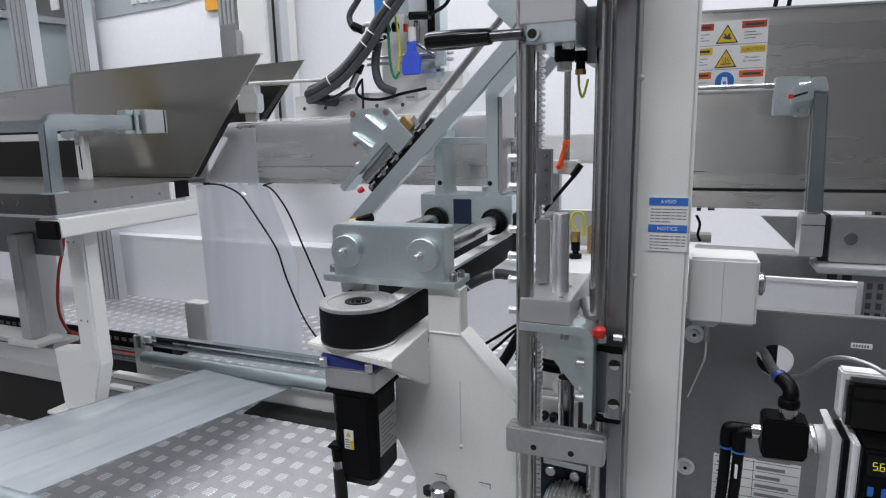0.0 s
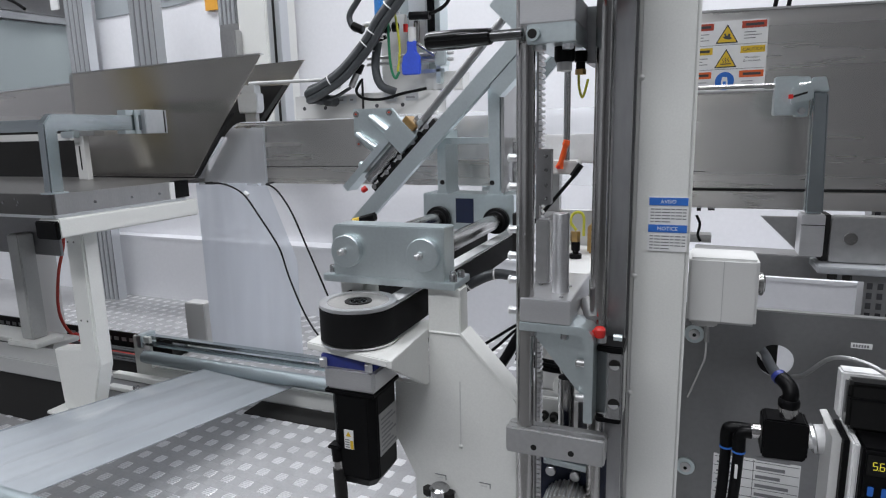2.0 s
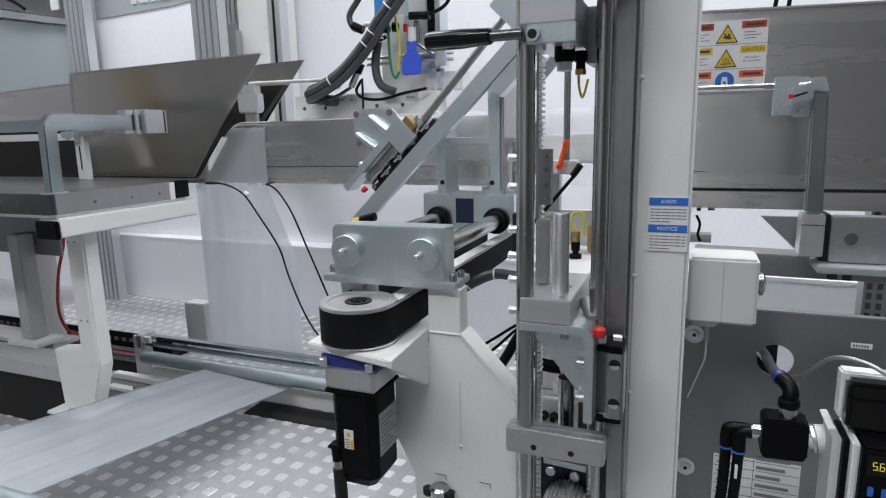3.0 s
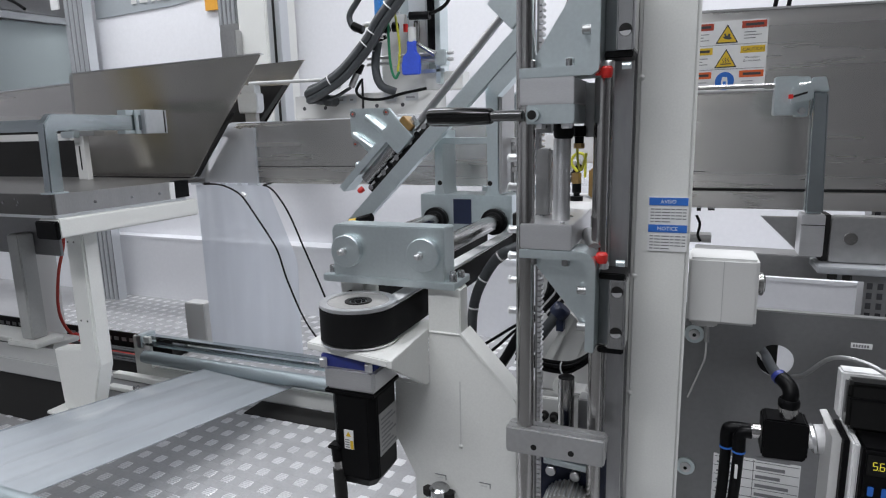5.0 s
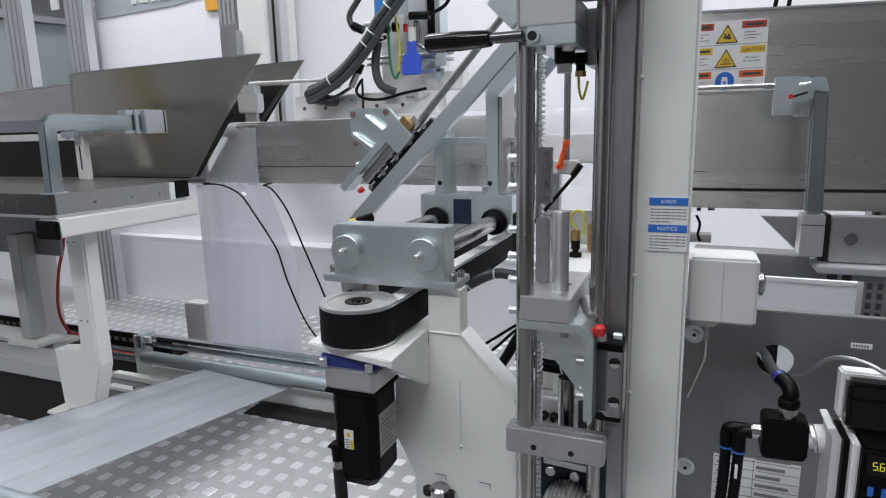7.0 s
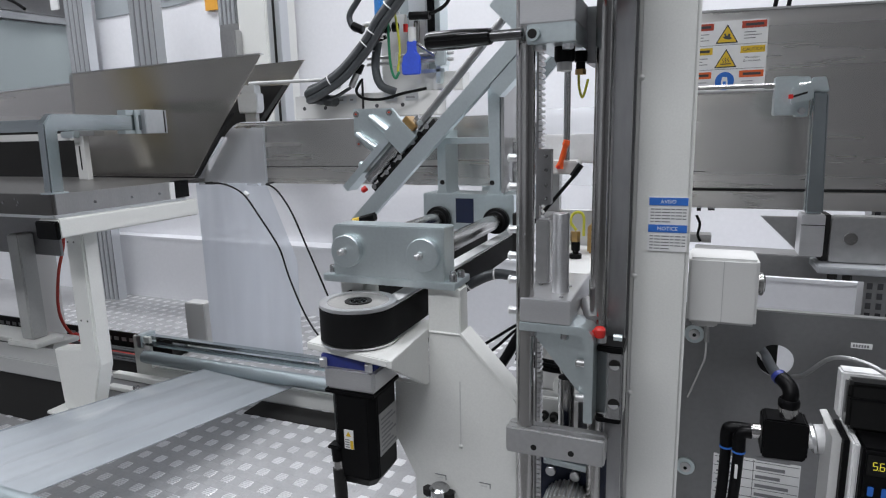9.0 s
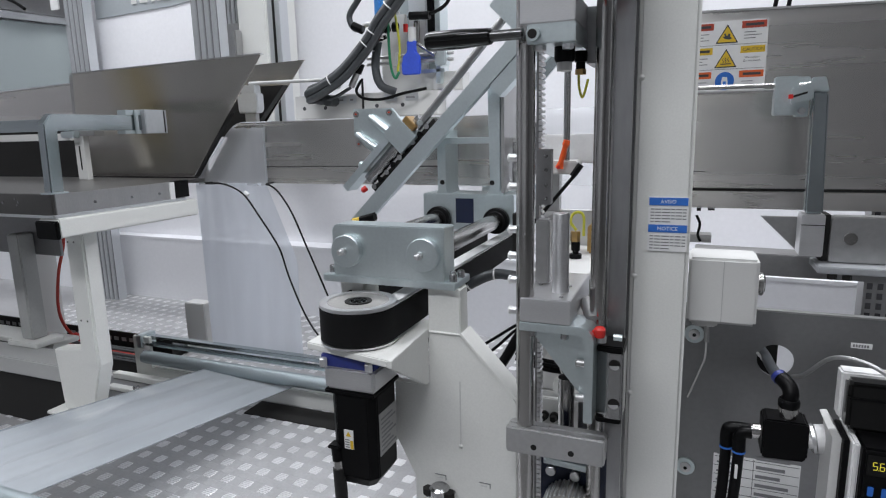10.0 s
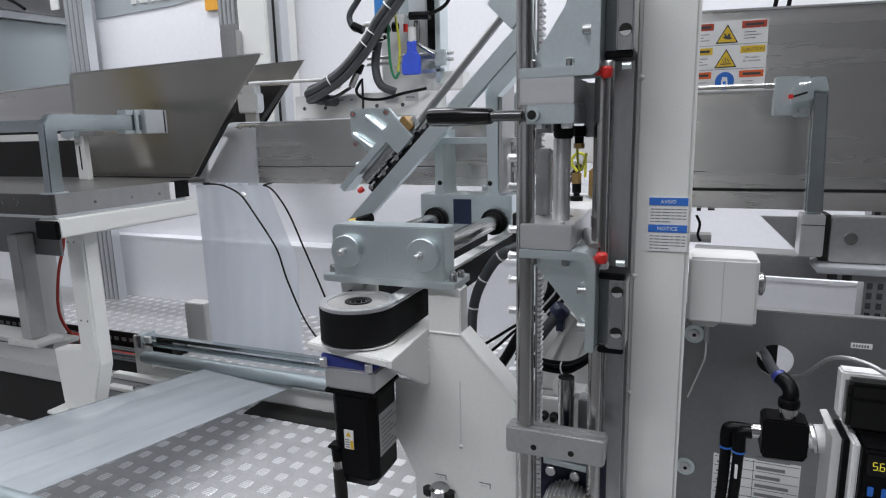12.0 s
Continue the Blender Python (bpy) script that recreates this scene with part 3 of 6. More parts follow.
def belt_pulley():
    t = thing("belt_pulley", (PC[0], PC[1], 0.512), "grey pulley with pale rim wrapped by a wide black belt", "pulley")
    part("wheel", lathe((*PC, 0.514), (*PC, 0.586), [(0, PR - 0.003), (0.97, PR - 0.003), (1, PR - 0.004)], 56), PULLEY, t)
    part("upper_rim", ring(*PC, 0.5815, 0.5885, PR - 0.0115, PR + 0.003), ALU, t, "pale worn rim flange", bev=0.0008)
    part("lower_rim", [lathe((*PC, 0.513), (*PC, 0.5165), [(0, PR + 0.004), (1, PR + 0.004)], 56)], ALU, t)
    part("hub_ring", ring(*PC, 0.584, 0.5885, 0.017, 0.026, 40), DARK, t, bev=0.0008)
    part("hub", lathe((*PC, 0.585), (*PC, 0.5872), [(0, 0.0172), (1, 0.0165)], 30), CARR, t)
    for i in range(6):
        a = i * math.pi / 3
        part("hub_screw", cyl((PC[0] + 0.0115 * math.cos(a), PC[1] + 0.0115 * math.sin(a), 0.587), (PC[0] + 0.0115 * math.cos(a), PC[1] + 0.0115 * math.sin(a), 0.5895), 0.0034, 10), BLACK, t)
    part("shaft_end", cyl((*PC, 0.587), (*PC, 0.5895), 0.006, 16), BLACK, t)
    return t


def drive_belt():
    def loop(r):
        pts = [(PC[0] + r, 2.0)]
        for i in range(33):
            a = -math.pi * i / 32
            pts.append((PC[0] + r * math.cos(a), PC[1] + r * math.sin(a)))
        return pts + [(PC[0] - r, 2.0)]
    outer, inner = loop(PR + 0.0035), loop(PR - 0.001)
    t = thing("drive_belt", (PC[0], 1.0, 0.519), "wide black rubber drive belt running to the back", "drive belt")
    part("band", prism(outer + inner[::-1], "z", 0.519, 0.5795), RUBBER, t)
    lining = loop(PR - 0.0022)
    part("lining", prism(inner + lining[::-1], "z", 0.521, 0.5775), RUBBER, t, "ribbed belt lining")
    solo("belt_guard_strip", prism([(PC[0] + PR - 0.020, 1.040), (PC[0] + PR - 0.003, 1.012), (PC[0] + PR - 0.003, 1.9), (PC[0] + PR - 0.036, 1.9), (PC[0] + PR - 0.036, 1.057)], "z", 0.579, 0.5845), WHITEPL, "pale strip lying along the inside of the belt", "guard strip")


def motor_console():
    t = thing("motor_console", (-0.55, 0.98, 0.5), "white-painted console plate welded to the pedestal", "console")
    part("plate", prism([(-0.668, 0.936), (-0.474, 0.896), (-0.468, 1.06), (-0.468, 1.14), (-0.672, 1.14)], "z", 0.496, 0.510), PAINT, t, bev=0.002)
    part("gusset", prism([(0.897, 0.510), (1.06, 0.518), (1.06, 0.405), (1.045, 0.405), (0.897, 0.496)], "x", -0.476, -0.4665), PAINT, t, bev=0.001)
    part("rib", prism([(-0.58, 0.495), (-0.468, 0.495), (-0.468, 0.41)], "y", 1.045, 1.055), PAINT, t, bev=0.001)


def servo_motor():
    t = thing("servo_motor", (-0.552, 0.947, 0.2), "black servo motor hanging under the belt pulley with blue flange", "motor")
    X0, X1, Y0, Y1 = -0.611, -0.499, 0.893, 1.003
    part("blue_flange", box(X0, X1, Y0, Y1 + 0.027, 0.472, 0.4955), BLUE, t, "deep blue gearbox flange", bev=0.002)
    for x in (X0 + 0.008, X1 - 0.008):
        part("bolt", [lathe((x, Y0 - 0.004, 0.474), (x, Y0 - 0.004, 0.490), [(0, 0.008), (0.9, 0.008), (1, 0.006)], 6)], ALU, t)
    part("gearbox", box(X0 + 0.003, X1 - 0.001, Y0 + 0.001, Y1 + 0.027, 0.426, 0.472), ALU, t, "bright machined gearbox housing", bev=0.006, seg=3)
    part("front_flange", box(X0 + 0.002, X1 - 0.004, Y0 + 0.002, Y1, 0.417, 0.4255), BLACK, t, bev=0.002)
    c = 0.014
    x0, x1, y0, y1 = X0 + 0.010, X1 - 0.006, Y0 + 0.004, Y1 - 0.004
    oct_ = [(x0 + c, y0), (x1 - c, y0), (x1, y0 + c), (x1, y1 - c), (x1 - c, y1), (x0 + c, y1), (x0, y1 - c), (x0, y0 + c)]
    part("body", prism(oct_, "z", 0.249, 0.417), BLACK, t, bev=0.002)
    oct2 = [(0.98 * (x + 0.552) - 0.552, 0.98 * (y - 0.947) + 0.947) for x, y in oct_]
    oct3 = [(0.7 * (x + 0.552) - 0.552, 0.8 * (y - 0.947) + 0.947) for x, y in oct_]
    v1, v2 = [(x, y, 0.2488) for x, y in oct2], [(x, y, 0.229) for x, y in oct3]
    part("end_cover", (v1 + v2, [tuple(range(8)), tuple(range(8, 16))[::-1]] + [(i, (i + 1) % 8, 8 + (i + 1) % 8, 8 + i) for i in range(8)]), BLACK, t, bev=0.001)
    lb = part("warning_label", box(-0.571, -0.551, Y0 + 0.0025, Y0 + 0.0038, 0.308, 0.347), LABEL, t, "small white and yellow warning label")
    part("yellow_field", box(-0.558, -0.5515, Y0 + 0.0019, Y0 + 0.0025, 0.309, 0.326), LYELLOW, lb)
    part("mark", prism([(-0.567, 0.334), (-0.556, 0.334), (-0.5615, 0.344)], "y", Y0 + 0.0019, Y0 + 0.0025), LYELLOW, lb)
    for i in range(4):
        part("text_bar", box(-0.569, -0.5595, Y0 + 0.0019, Y0 + 0.0025, 0.311 + 0.005 * i, 0.3128 + 0.005 * i), GREYINK, lb)
    np_ = part("name_plate", box(x1 - 0.0003, x1 + 0.0012, y0 + 0.018, y1 - 0.012, 0.292, 0.378), SHEET, t, "grey printed name plate")
    for i in range(8):
        part("text_bar", box(x1 + 0.0012, x1 + 0.0017, y0 + 0.024, y1 - 0.018 - 0.012 * (i % 3), 0.300 + 0.009 * i, 0.3035 + 0.009 * i), GREYINK, np_)
    t.location += Vector((-0.018, 0.030, 0.0))


def limit_sensor():
    t = thing("sensor_post", (-0.613, 0.93, 0), "dark round sensor post with black cap and steel collar", "sensor post")
    part("pole", cyl((-0.600, 0.93, 0.0), (-0.607, 0.93, 0.262), 0.0125, 20), DARK, t)
    part("collar", cyl((-0.607, 0.93, 0.262), (-0.608, 0.93, 0.278), 0.0105, 20), CHROME, t)
    part("cap", lathe((-0.608, 0.93, 0.278), (-0.610, 0.93, 0.312), [(0, 0.011), (0.8, 0.0115), (1, 0.009)], 20), BLACK, t)
    part("cap_lip", box(-0.6235, -0.597, 0.918, 0.942, 0.305, 0.312), BLACK, t, bev=0.002)


# ---- sealing head that slides on the shafts ----
def sealing_head():
    t = thing("sealing_head", (-0.55, 1.55, 0.64), "zinc-plated sliding sealing head with slanted cutter beam", "sealing head")
    part("slide", box(-0.672, -0.418, 1.5, 1.60, 0.642, 0.737), ZINC, t, "zinc-plated slide block on both shafts", bev=0.002)
    part("recess", box(-0.577, -0.527, 1.4985, 1.505, 0.660, 0.7255), NAVY, t)
    for x in (-0.6255, -0.463):
        c = part("bearing", lathe((x, 1.5, 0.6695), (x, 1.484, 0.6695), [(0, 0.034), (0.9, 0.034), (1, 0.031)], 36), BLACK, t, "black shaft bearing seal")
        part("seal_ring", lathe((x, 1.484, 0.6695), (x, 1.480, 0.6695), [(0, 0.026), (1, 0.024)], 36), RUBBER, c)
    # upright frame
    fr = part("frame_upright", prism([(-0.634, 0.737), (-0.602, 0.737), (-0.606, 0.75), (-0.606, 0.905), (-0.63, 0.905), (-0.63, 0.75)], "y", 1.505, 1.60), ZINC, t, bev=0.001)
    part("bolt_hole", disc(-0.6165, 1.5049, 0.767, 0.0065, 0.0005, 16), DARK, fr)
    fr2 = part("frame_upright", prism([(-0.493, 0.737), (-0.447, 0.737), (-0.455, 0.75), (-0.455, 1.035), (-0.480, 1.05), (-0.488, 1.03), (-0.483, 0.75)], "y", 1.505, 1.60), ZINC, t, bev=0.001)
    part("bolt_hole", disc(-0.477, 1.5049, 0.767, 0.0065, 0.0005, 16), DARK, fr2)
    part("frame_crossbar", box(-0.6305, -0.455, 1.5035, 1.598, 0.868, 0.884), ZINC, t, bev=0.001)
    part("back_plate", box(-0.655, -0.535, 1.66, 1.67, 0.745, 0.815), STEEL, t, bev=0.001)
    part("frame_side", box(-0.453, -0.444, 1.505, 1.62, 0.74, 1.03), SHEET, t, bev=0.001)
    # slanted beam in the plane of the frame
    a, b = Vector((-0.866, 1.46, 0.672)), Vector((-0.375, 1.46, 1.156))
    d = (b - a).normalized()
    q = Matrix.Translation(a) @ Matrix.Rotation(-math.atan2(d.z, d.x), 4, "Y")
    L = (b - a).length

    def along(s0, s1, n0, n1, y0, y1):
        return turned(box(s0, s1, y0 - 1.46, y1 - 1.46, n0, n1), q)

    def at(s, n, y):
        return tuple(q @ Vector((s, y - 1.46, n)))
    bm_ = part("slanted_beam", [along(-0.03, L, -0.040, 0.0, 1.45, 1.475)], ZINC, t, "slanted zinc-plated beam", bev=0.001)
    part("beam_side", [along(0.52, L, -0.078, -0.041, 1.455, 1.50)], ZINC, bm_)
    part("beam_end", [along(-0.05, -0.0, -0.012, 0.0, 1.45, 1.50)], ZINC, bm_)
    part("slot", [along(0.10, 0.36, 0.0, 0.014, 1.46, 1.485)], DARK, bm_, "dark roller chain in the beam")
    for i in range(9):
        s = 0.11 + 0.028 * i
        part("roller", cyl(at(s, 0.012, 1.452), at(s, 0.012, 1.46), 0.0075, 14), BLACK if i % 2 else CARR, bm_)
    part("piston_rod", cyl(at(0.31, 0.031, 1.465), at(0.66, 0.046, 1.465), 0.0098, 20), PANELGREY, t, "grey steel piston rod")
    part("beam_head", [along(0.652, 0.725, 0.002, 0.088, 1.445, 1.49)], ZINC, t, "zinc-plated head block of the slanted beam", bev=0.002)
    cy = part("cylinder", cyl(at(0.11, 0.038, 1.465), at(0.27, 0.038, 1.465), 0.017, 24), CARR, t, "grey pneumatic cylinder")
    part("end_block", [along(0.235, 0.30, 0.012, 0.085, 1.44, 1.49)], ZINC, cy, bev=0.002)
    part("bronze_clamp", [along(0.3005, 0.318, 0.028, 0.068, 1.438, 1.488)], BRASS, cy, "bronze clamp", bev=0.002)
    part("bar", [along(0.045, 0.2345, 0.058, 0.078, 1.443, 1.50)], ZINC, cy, bev=0.001)
    part("nut", cyl(at(0.30, 0.038, 1.465), at(0.335, 0.038, 1.465), 0.016, 6), CARR, cy)
    pl = part("mounting_plate", prism([(-0.876, 0.968), (-0.757, 0.966), (-0.722, 0.925), (-0.805, 0.835), (-0.838, 0.860), (-0.876, 0.895)], "y", 1.498, 1.51), ZINC, t, "zinc-plated corner plate with screws", bev=0.001)
    for x, z in ((-0.866, 0.953), (-0.764, 0.955), (-0.862, 0.872)):
        part("washer", disc(x, 1.4978, z, 0.0085, 0.0022, 18), CARR, pl)
        part("screw", disc(x, 1.4957, z, 0.0026, 0.002, 12), LRED, pl, "red-marked screw head")
    for x0, z0, x1, z1 in ((-0.822, 0.946, -0.760, 0.900), (-0.864, 0.900, -0.800, 0.858), (-0.858, 0.820, -0.815, 0.790)):
        part("rib", lathe((x0, 1.49, z0), (x1, 1.49, z1), [(0, 0.006), (0.08, 0.010), (1, 0.011)], 16), ZINC, pl)
    part("red_button", lathe(at(0.094, 0.024, 1.445), at(0.082, 0.024, 1.435), [(0, 0.008), (0.7, 0.008), (1, 0.005)], 14), RED, t, "small red button")
    part("yellow_ring", cyl((-0.865, 1.45, 0.662), (-0.84, 1.45, 0.666), 0.008, 14), LYELLOW, t)
    part("sensor", lathe((-0.835, 1.44, 0.668), (-0.79, 1.44, 0.678), [(0, 0.010), (0.6, 0.011), (1, 0.012)], 16), BLACK, t, "black sensor with yellow ring")
    # parallel arm behind
    part("side_box", box(-0.452, -0.408, 1.59, 1.65, 0.855, 0.880), LABEL, t, "white marker tag")
    for z in (0.80, 0.855):
        part("lever_bolt", [lathe((-0.425, 1.57, z), (-0.425, 1.545, z), [(0, 0.008), (1, 0.007)], 14)], CHROME, t)
    part("loop_lever", pipe([(-0.432, 1.56, 0.87), (-0.432, 1.56, 0.76), (-0.42, 1.56, 0.742), (-0.40, 1.56, 0.74)], 0.005), CARR, t)
    return t


# ---- forming tube, film ----
TUBE_END = -0.458

def forming_tube():
    t = thing("forming_tube", (-0.5, 1.85, 0.74), "long rectangular brushed stainless forming tube", "forming tube")
    part("body", prism([(-1.60, 0.752), (-1.455, 0.936), (-1.435, 0.944), (TUBE_END, 0.944), (TUBE_END, 0.742), (-1.60, 0.742)], "y", 1.70, 2.0), STEEL, t, bev=0.022, seg=4)
    part("band", box(-1.46, TUBE_END - 0.03, 1.6992, 1.7003, 0.746, 0.797), STEEL, t, "lower folded steel band")
    part("seam", box(-1.55, TUBE_END - 0.03, 1.6985, 1.7005, 0.7985, 0.8005), DARK, t, "thin dark folded seam")
    part("top_lip", box(-1.33, -0.9, 1.72, 1.98, 0.944, 0.947), SHEET, t)
    part("end_plate", prism([(1.725, 0.764), (1.975, 0.764), (1.975, 0.922), (1.725, 0.922)], "x", TUBE_END, TUBE_END + 0.012), DARK, t, "dark tube end", bev=0.008)
    r = thing("outlet_duct", (0.2, 1.85, 0.70), "brushed stainless outlet duct with raised back panel", "duct")
    part("front", box(-0.07, 0.75, 1.70, 2.02, 0.744, 0.962), STEEL, r, bev=0.002)
    part("fold", box(-0.07, 0.75, 1.694, 1.705, 0.738, 0.744), DARK, r)
    part("ledge", box(-0.07, 0.75, 1.69, 2.0, 0.694, 0.737), STEEL, r, bev=0.003)
    part("panel", prism([(-0.06, 0.9605), (0.75, 0.9605), (0.75, 1.150), (-0.06, 1.176)], "y", 1.7, 1.704), STEEL, r)
    part("rim", prism([(-0.06, 1.172), (0.75, 1.146), (0.75, 1.152), (-0.06, 1.178)], "y", 1.694, 1.712), SHEET, r, bev=0.001)
    part("step_line", box(0.0, 0.035, 1.6992, 1.7002, 0.785, 0.7862), DARK, r)


def film_sleeve():
    t = thing("film_sleeve", (-1.49, 1.7, 0.742), "clear plastic film folded over the forming tube end", "film")
    prof = [(1.95, 0.9485), (1.80, 0.9485), (1.735, 0.9485), (1.715, 0.944), (1.702, 0.934), (1.6965, 0.918), (1.6955, 0.88), (1.6955, 0.82), (1.695, 0.76), (1.694, 0.735)]
    n, v, f = 16, [], []
    for j, (y, z) in enumerate(prof):
        left = -1.645 + max(0.0, min(1.0, (z - 0.765) / 0.18)) * 0.175
        right = -1.345
        for i in range(n + 1):
            s = i / n
            x = left + (right - left) * s
            v.append((x, y - 0.0012 * math.sin(s * 19 + z * 8) * (1 - abs(2 * s - 1)), z))
    for j in range(len(prof) - 1):
        for i in range(n):
            f.append((j * (n + 1) + i, j * (n + 1) + i + 1, (j + 1) * (n + 1) + i + 1, (j + 1) * (n + 1) + i))
    part("sheet", (v, f), SLEEVEFILM, t)
    part("fold_edge", [box(-1.347, -1.3445, 1.6935, 1.6945, 0.737, 0.93), box(-1.352, -1.3505, 1.6938, 1.6945, 0.737, 0.92)], WEBFILM, t)
    return t


def film_bag(x0):
    """A sealed length of the film tube, sliding along the forming tube."""
    n, m, v, f = 48, 26, [], []
    for j in range(m + 1):
        s = j / m
        close = 1 - max(0.0, (s - 0.86) / 0.14) ** 2 * 0.9
        for i in range(n):
            a = 2 * math.pi * i / n
            c, d = math.cos(a), math.sin(a)
            w = 1 + 0.012 * math.sin(5 * a + 9 * s) * s + 0.010 * math.sin(23 * s + 2 * a)
            y = 1.85 + 0.162 * math.copysign(abs(c) ** 0.35, c)
            z = 0.846 + 0.1085 * math.copysign(abs(d) ** 0.35, d) * close * (w if s > 0.05 else 1)
            v.append((x0 + 0.43 * s, y, z))
    for j in range(m):
        for i in range(n):
            k = (i + 1) % n
            f.append((j * n + i, j * n + k, (j + 1) * n + k, (j + 1) * n + i))
    t = thing("film_bag", (x0 + 0.21, 1.85, 0.737), "clear sealed plastic film bag sliding off the forming tube", "film bag", "film bags")
    part("sleeve", (v, f), BAGFILM, t)
    part("seal", box(x0 + 0.43, x0 + 0.445, 1.70, 2.0, 0.843, 0.849), WEBFILM, t, "flat milky sealed end")
    return t


def film_curtain():
    n, m, v, f = 40, 24, [], []
    for j in range(m + 1):
        s = j / m
        z = 0.742 - s * 0.65
        y = 1.694 - 0.006 * s
        for i in range(n + 1):
            u = i / n
            x0, x1 = -1.635 + 0.01 * s, -1.33 + 0.11 * min(1, s * 2.5)
            x = x0 + (x1 - x0) * u
            v.append((x, y + 0.004 * math.sin(u * 9 + 2 * s) * (0.3 + 0.7 * s) + 0.0012 * math.sin(u * 33 + 6 * s), z))
    for j in range(m):
        for i in range(n):
            f.append((j * (n + 1) + i, j * (n + 1) + i + 1, (j + 1) * (n + 1) + i + 1, (j + 1) * (n + 1) + i))
    return solo("film_curtain", (v, f), FILM, "clear plastic film hanging from the forming tube to the rollers", "film")


def film_web():
    n, m, v, f = 36, 60, [], []
    for j in range(m + 1):
        s = j / m
        y = 1.60 - s * 0.98
        zl, zr = 0.098 + 0.155 * s, 0.072 + 0.145 * s
        for i in range(n + 1):
            u = i / n
            x0, x1 = -1.535 + 0.03 * s, -1.195 - 0.004 * s
            x = x0 + (x1 - x0) * u
            k = 4 * u * (1 - u)
            w = 0.0030 * math.sin(u * 24 + 1.2 * math.sin(3 * s)) * k + 0.0015 * math.sin(u * 55 + 4 * s) * k * (0.4 + s)
            v.append((x, y, zl + (zr - zl) * u + w * min(1.0, s * 5)))
    for j in range(m):
        for i in range(n):
            f.append((j * (n + 1) + i, j * (n + 1) + i + 1, (j + 1) * (n + 1) + i + 1, (j + 1) * (n + 1) + i))
    t = thing("film_web", (-1.36, 1.1, 0.07), "milky flat plastic film web running over the tread plate", "film")
    part("sheet", (v, f), WEBFILM, t)
    for k in (0, n):
        part("edge_fold", pipe([tuple(Vector(v[j * (n + 1) + k]) + Vector((0, 0, 0.0012))) for j in range(0, m + 1, 6)], 0.0016, 6, 3), WEBFILM, t)
    return t


def film_rollers():
    t = thing("roller_frame", (-1.45, 1.63, 0), "white steel frame with roller and aluminium rails guiding the film", "roller frame")
    part("end_bracket", box(-1.925, -1.84, 1.60, 1.612, 0.0, 0.172), PAINT, t, bev=0.002)
    part("end_bracket", box(-0.955, -0.94, 1.55, 1.70, 0.0, 0.17), PAINT, t, bev=0.002)
    part("beam", box(-1.84, -0.95, 1.595, 1.70, 0.0, 0.060), PAINT, t, "white-painted beam", bev=0.003)
    part("roller", lathe((-1.84, 1.57, 0.108), (-0.955, 1.57, 0.108), [(0, 0.022), (0.02, 0.0235), (0.98, 0.0235), (1, 0.022)], 32), SATIN, t, "smooth zinc-plated film roller")
    for y, z, h in ((1.615, 0.158, 0.014), (1.642, 0.150, 0.012), (1.600, 0.138, 0.012)):
        part("rail", [box(-1.88, -0.955, y, y + 0.022, z, z + h)], BARZINC, t, "aluminium profile rail", bev=0.0015)
    part("rail_slot", box(-1.80, -1.62, 1.6130, 1.6152, 0.161, 0.166), DARK, t)
    part("clamp", box(-1.898, -1.872, 1.59, 1.66, 0.13, 0.178), ZINC, t, bev=0.002)
    for x, z in ((-1.868, 0.145), (-1.868, 0.115)):
        part("bolt", disc(x, 1.60, z, 0.007, 0.006, 14), ALU, t)
    fp = thing("steel_base_plate", (-1.8, 1.5, 0), "dull steel base plate with white foot brackets under the roller frame", "foot plate")
    part("plate", box(-2.02, -1.66, 1.40, 1.594, 0.0021, 0.008), PANELGREY, fp, "dull stained base plate", bev=0.002)
    part("bracket", box(-2.0, -1.72, 1.555, 1.585, 0.0085, 0.030), PAINT, fp, bev=0.002)
    part("strap", box(-1.93, -1.70, 1.47, 1.50, 0.0085, 0.022), PAINT, fp, bev=0.002)
    part("bolt", hexbolt(-1.80, 1.485, 0.0225, 0.011, 0.010), CARR, fp)
    # Slot drawn as a thin black strip lying on the plate.
    solo("floor_slot", box(-1.33, -0.93, 1.49, 1.585, 0.0, 0.004), DARK, "thin black strip drawn for a slot in the tread plate", "floor strip")
    solo("deflection_roller", cyl((-1.60, 0.69, 0.198), (-1.06, 0.69, 0.194), 0.025, 32), SATIN, "satin deflection roller pressing on the film", "roller")
    solo("grey_stop_block", box(-1.962, -1.855, 1.9, 1.96, 0.0, 0.216), BOXGREY, "pale grey steel stop block on the tread plate", "stop block", bev=0.003)


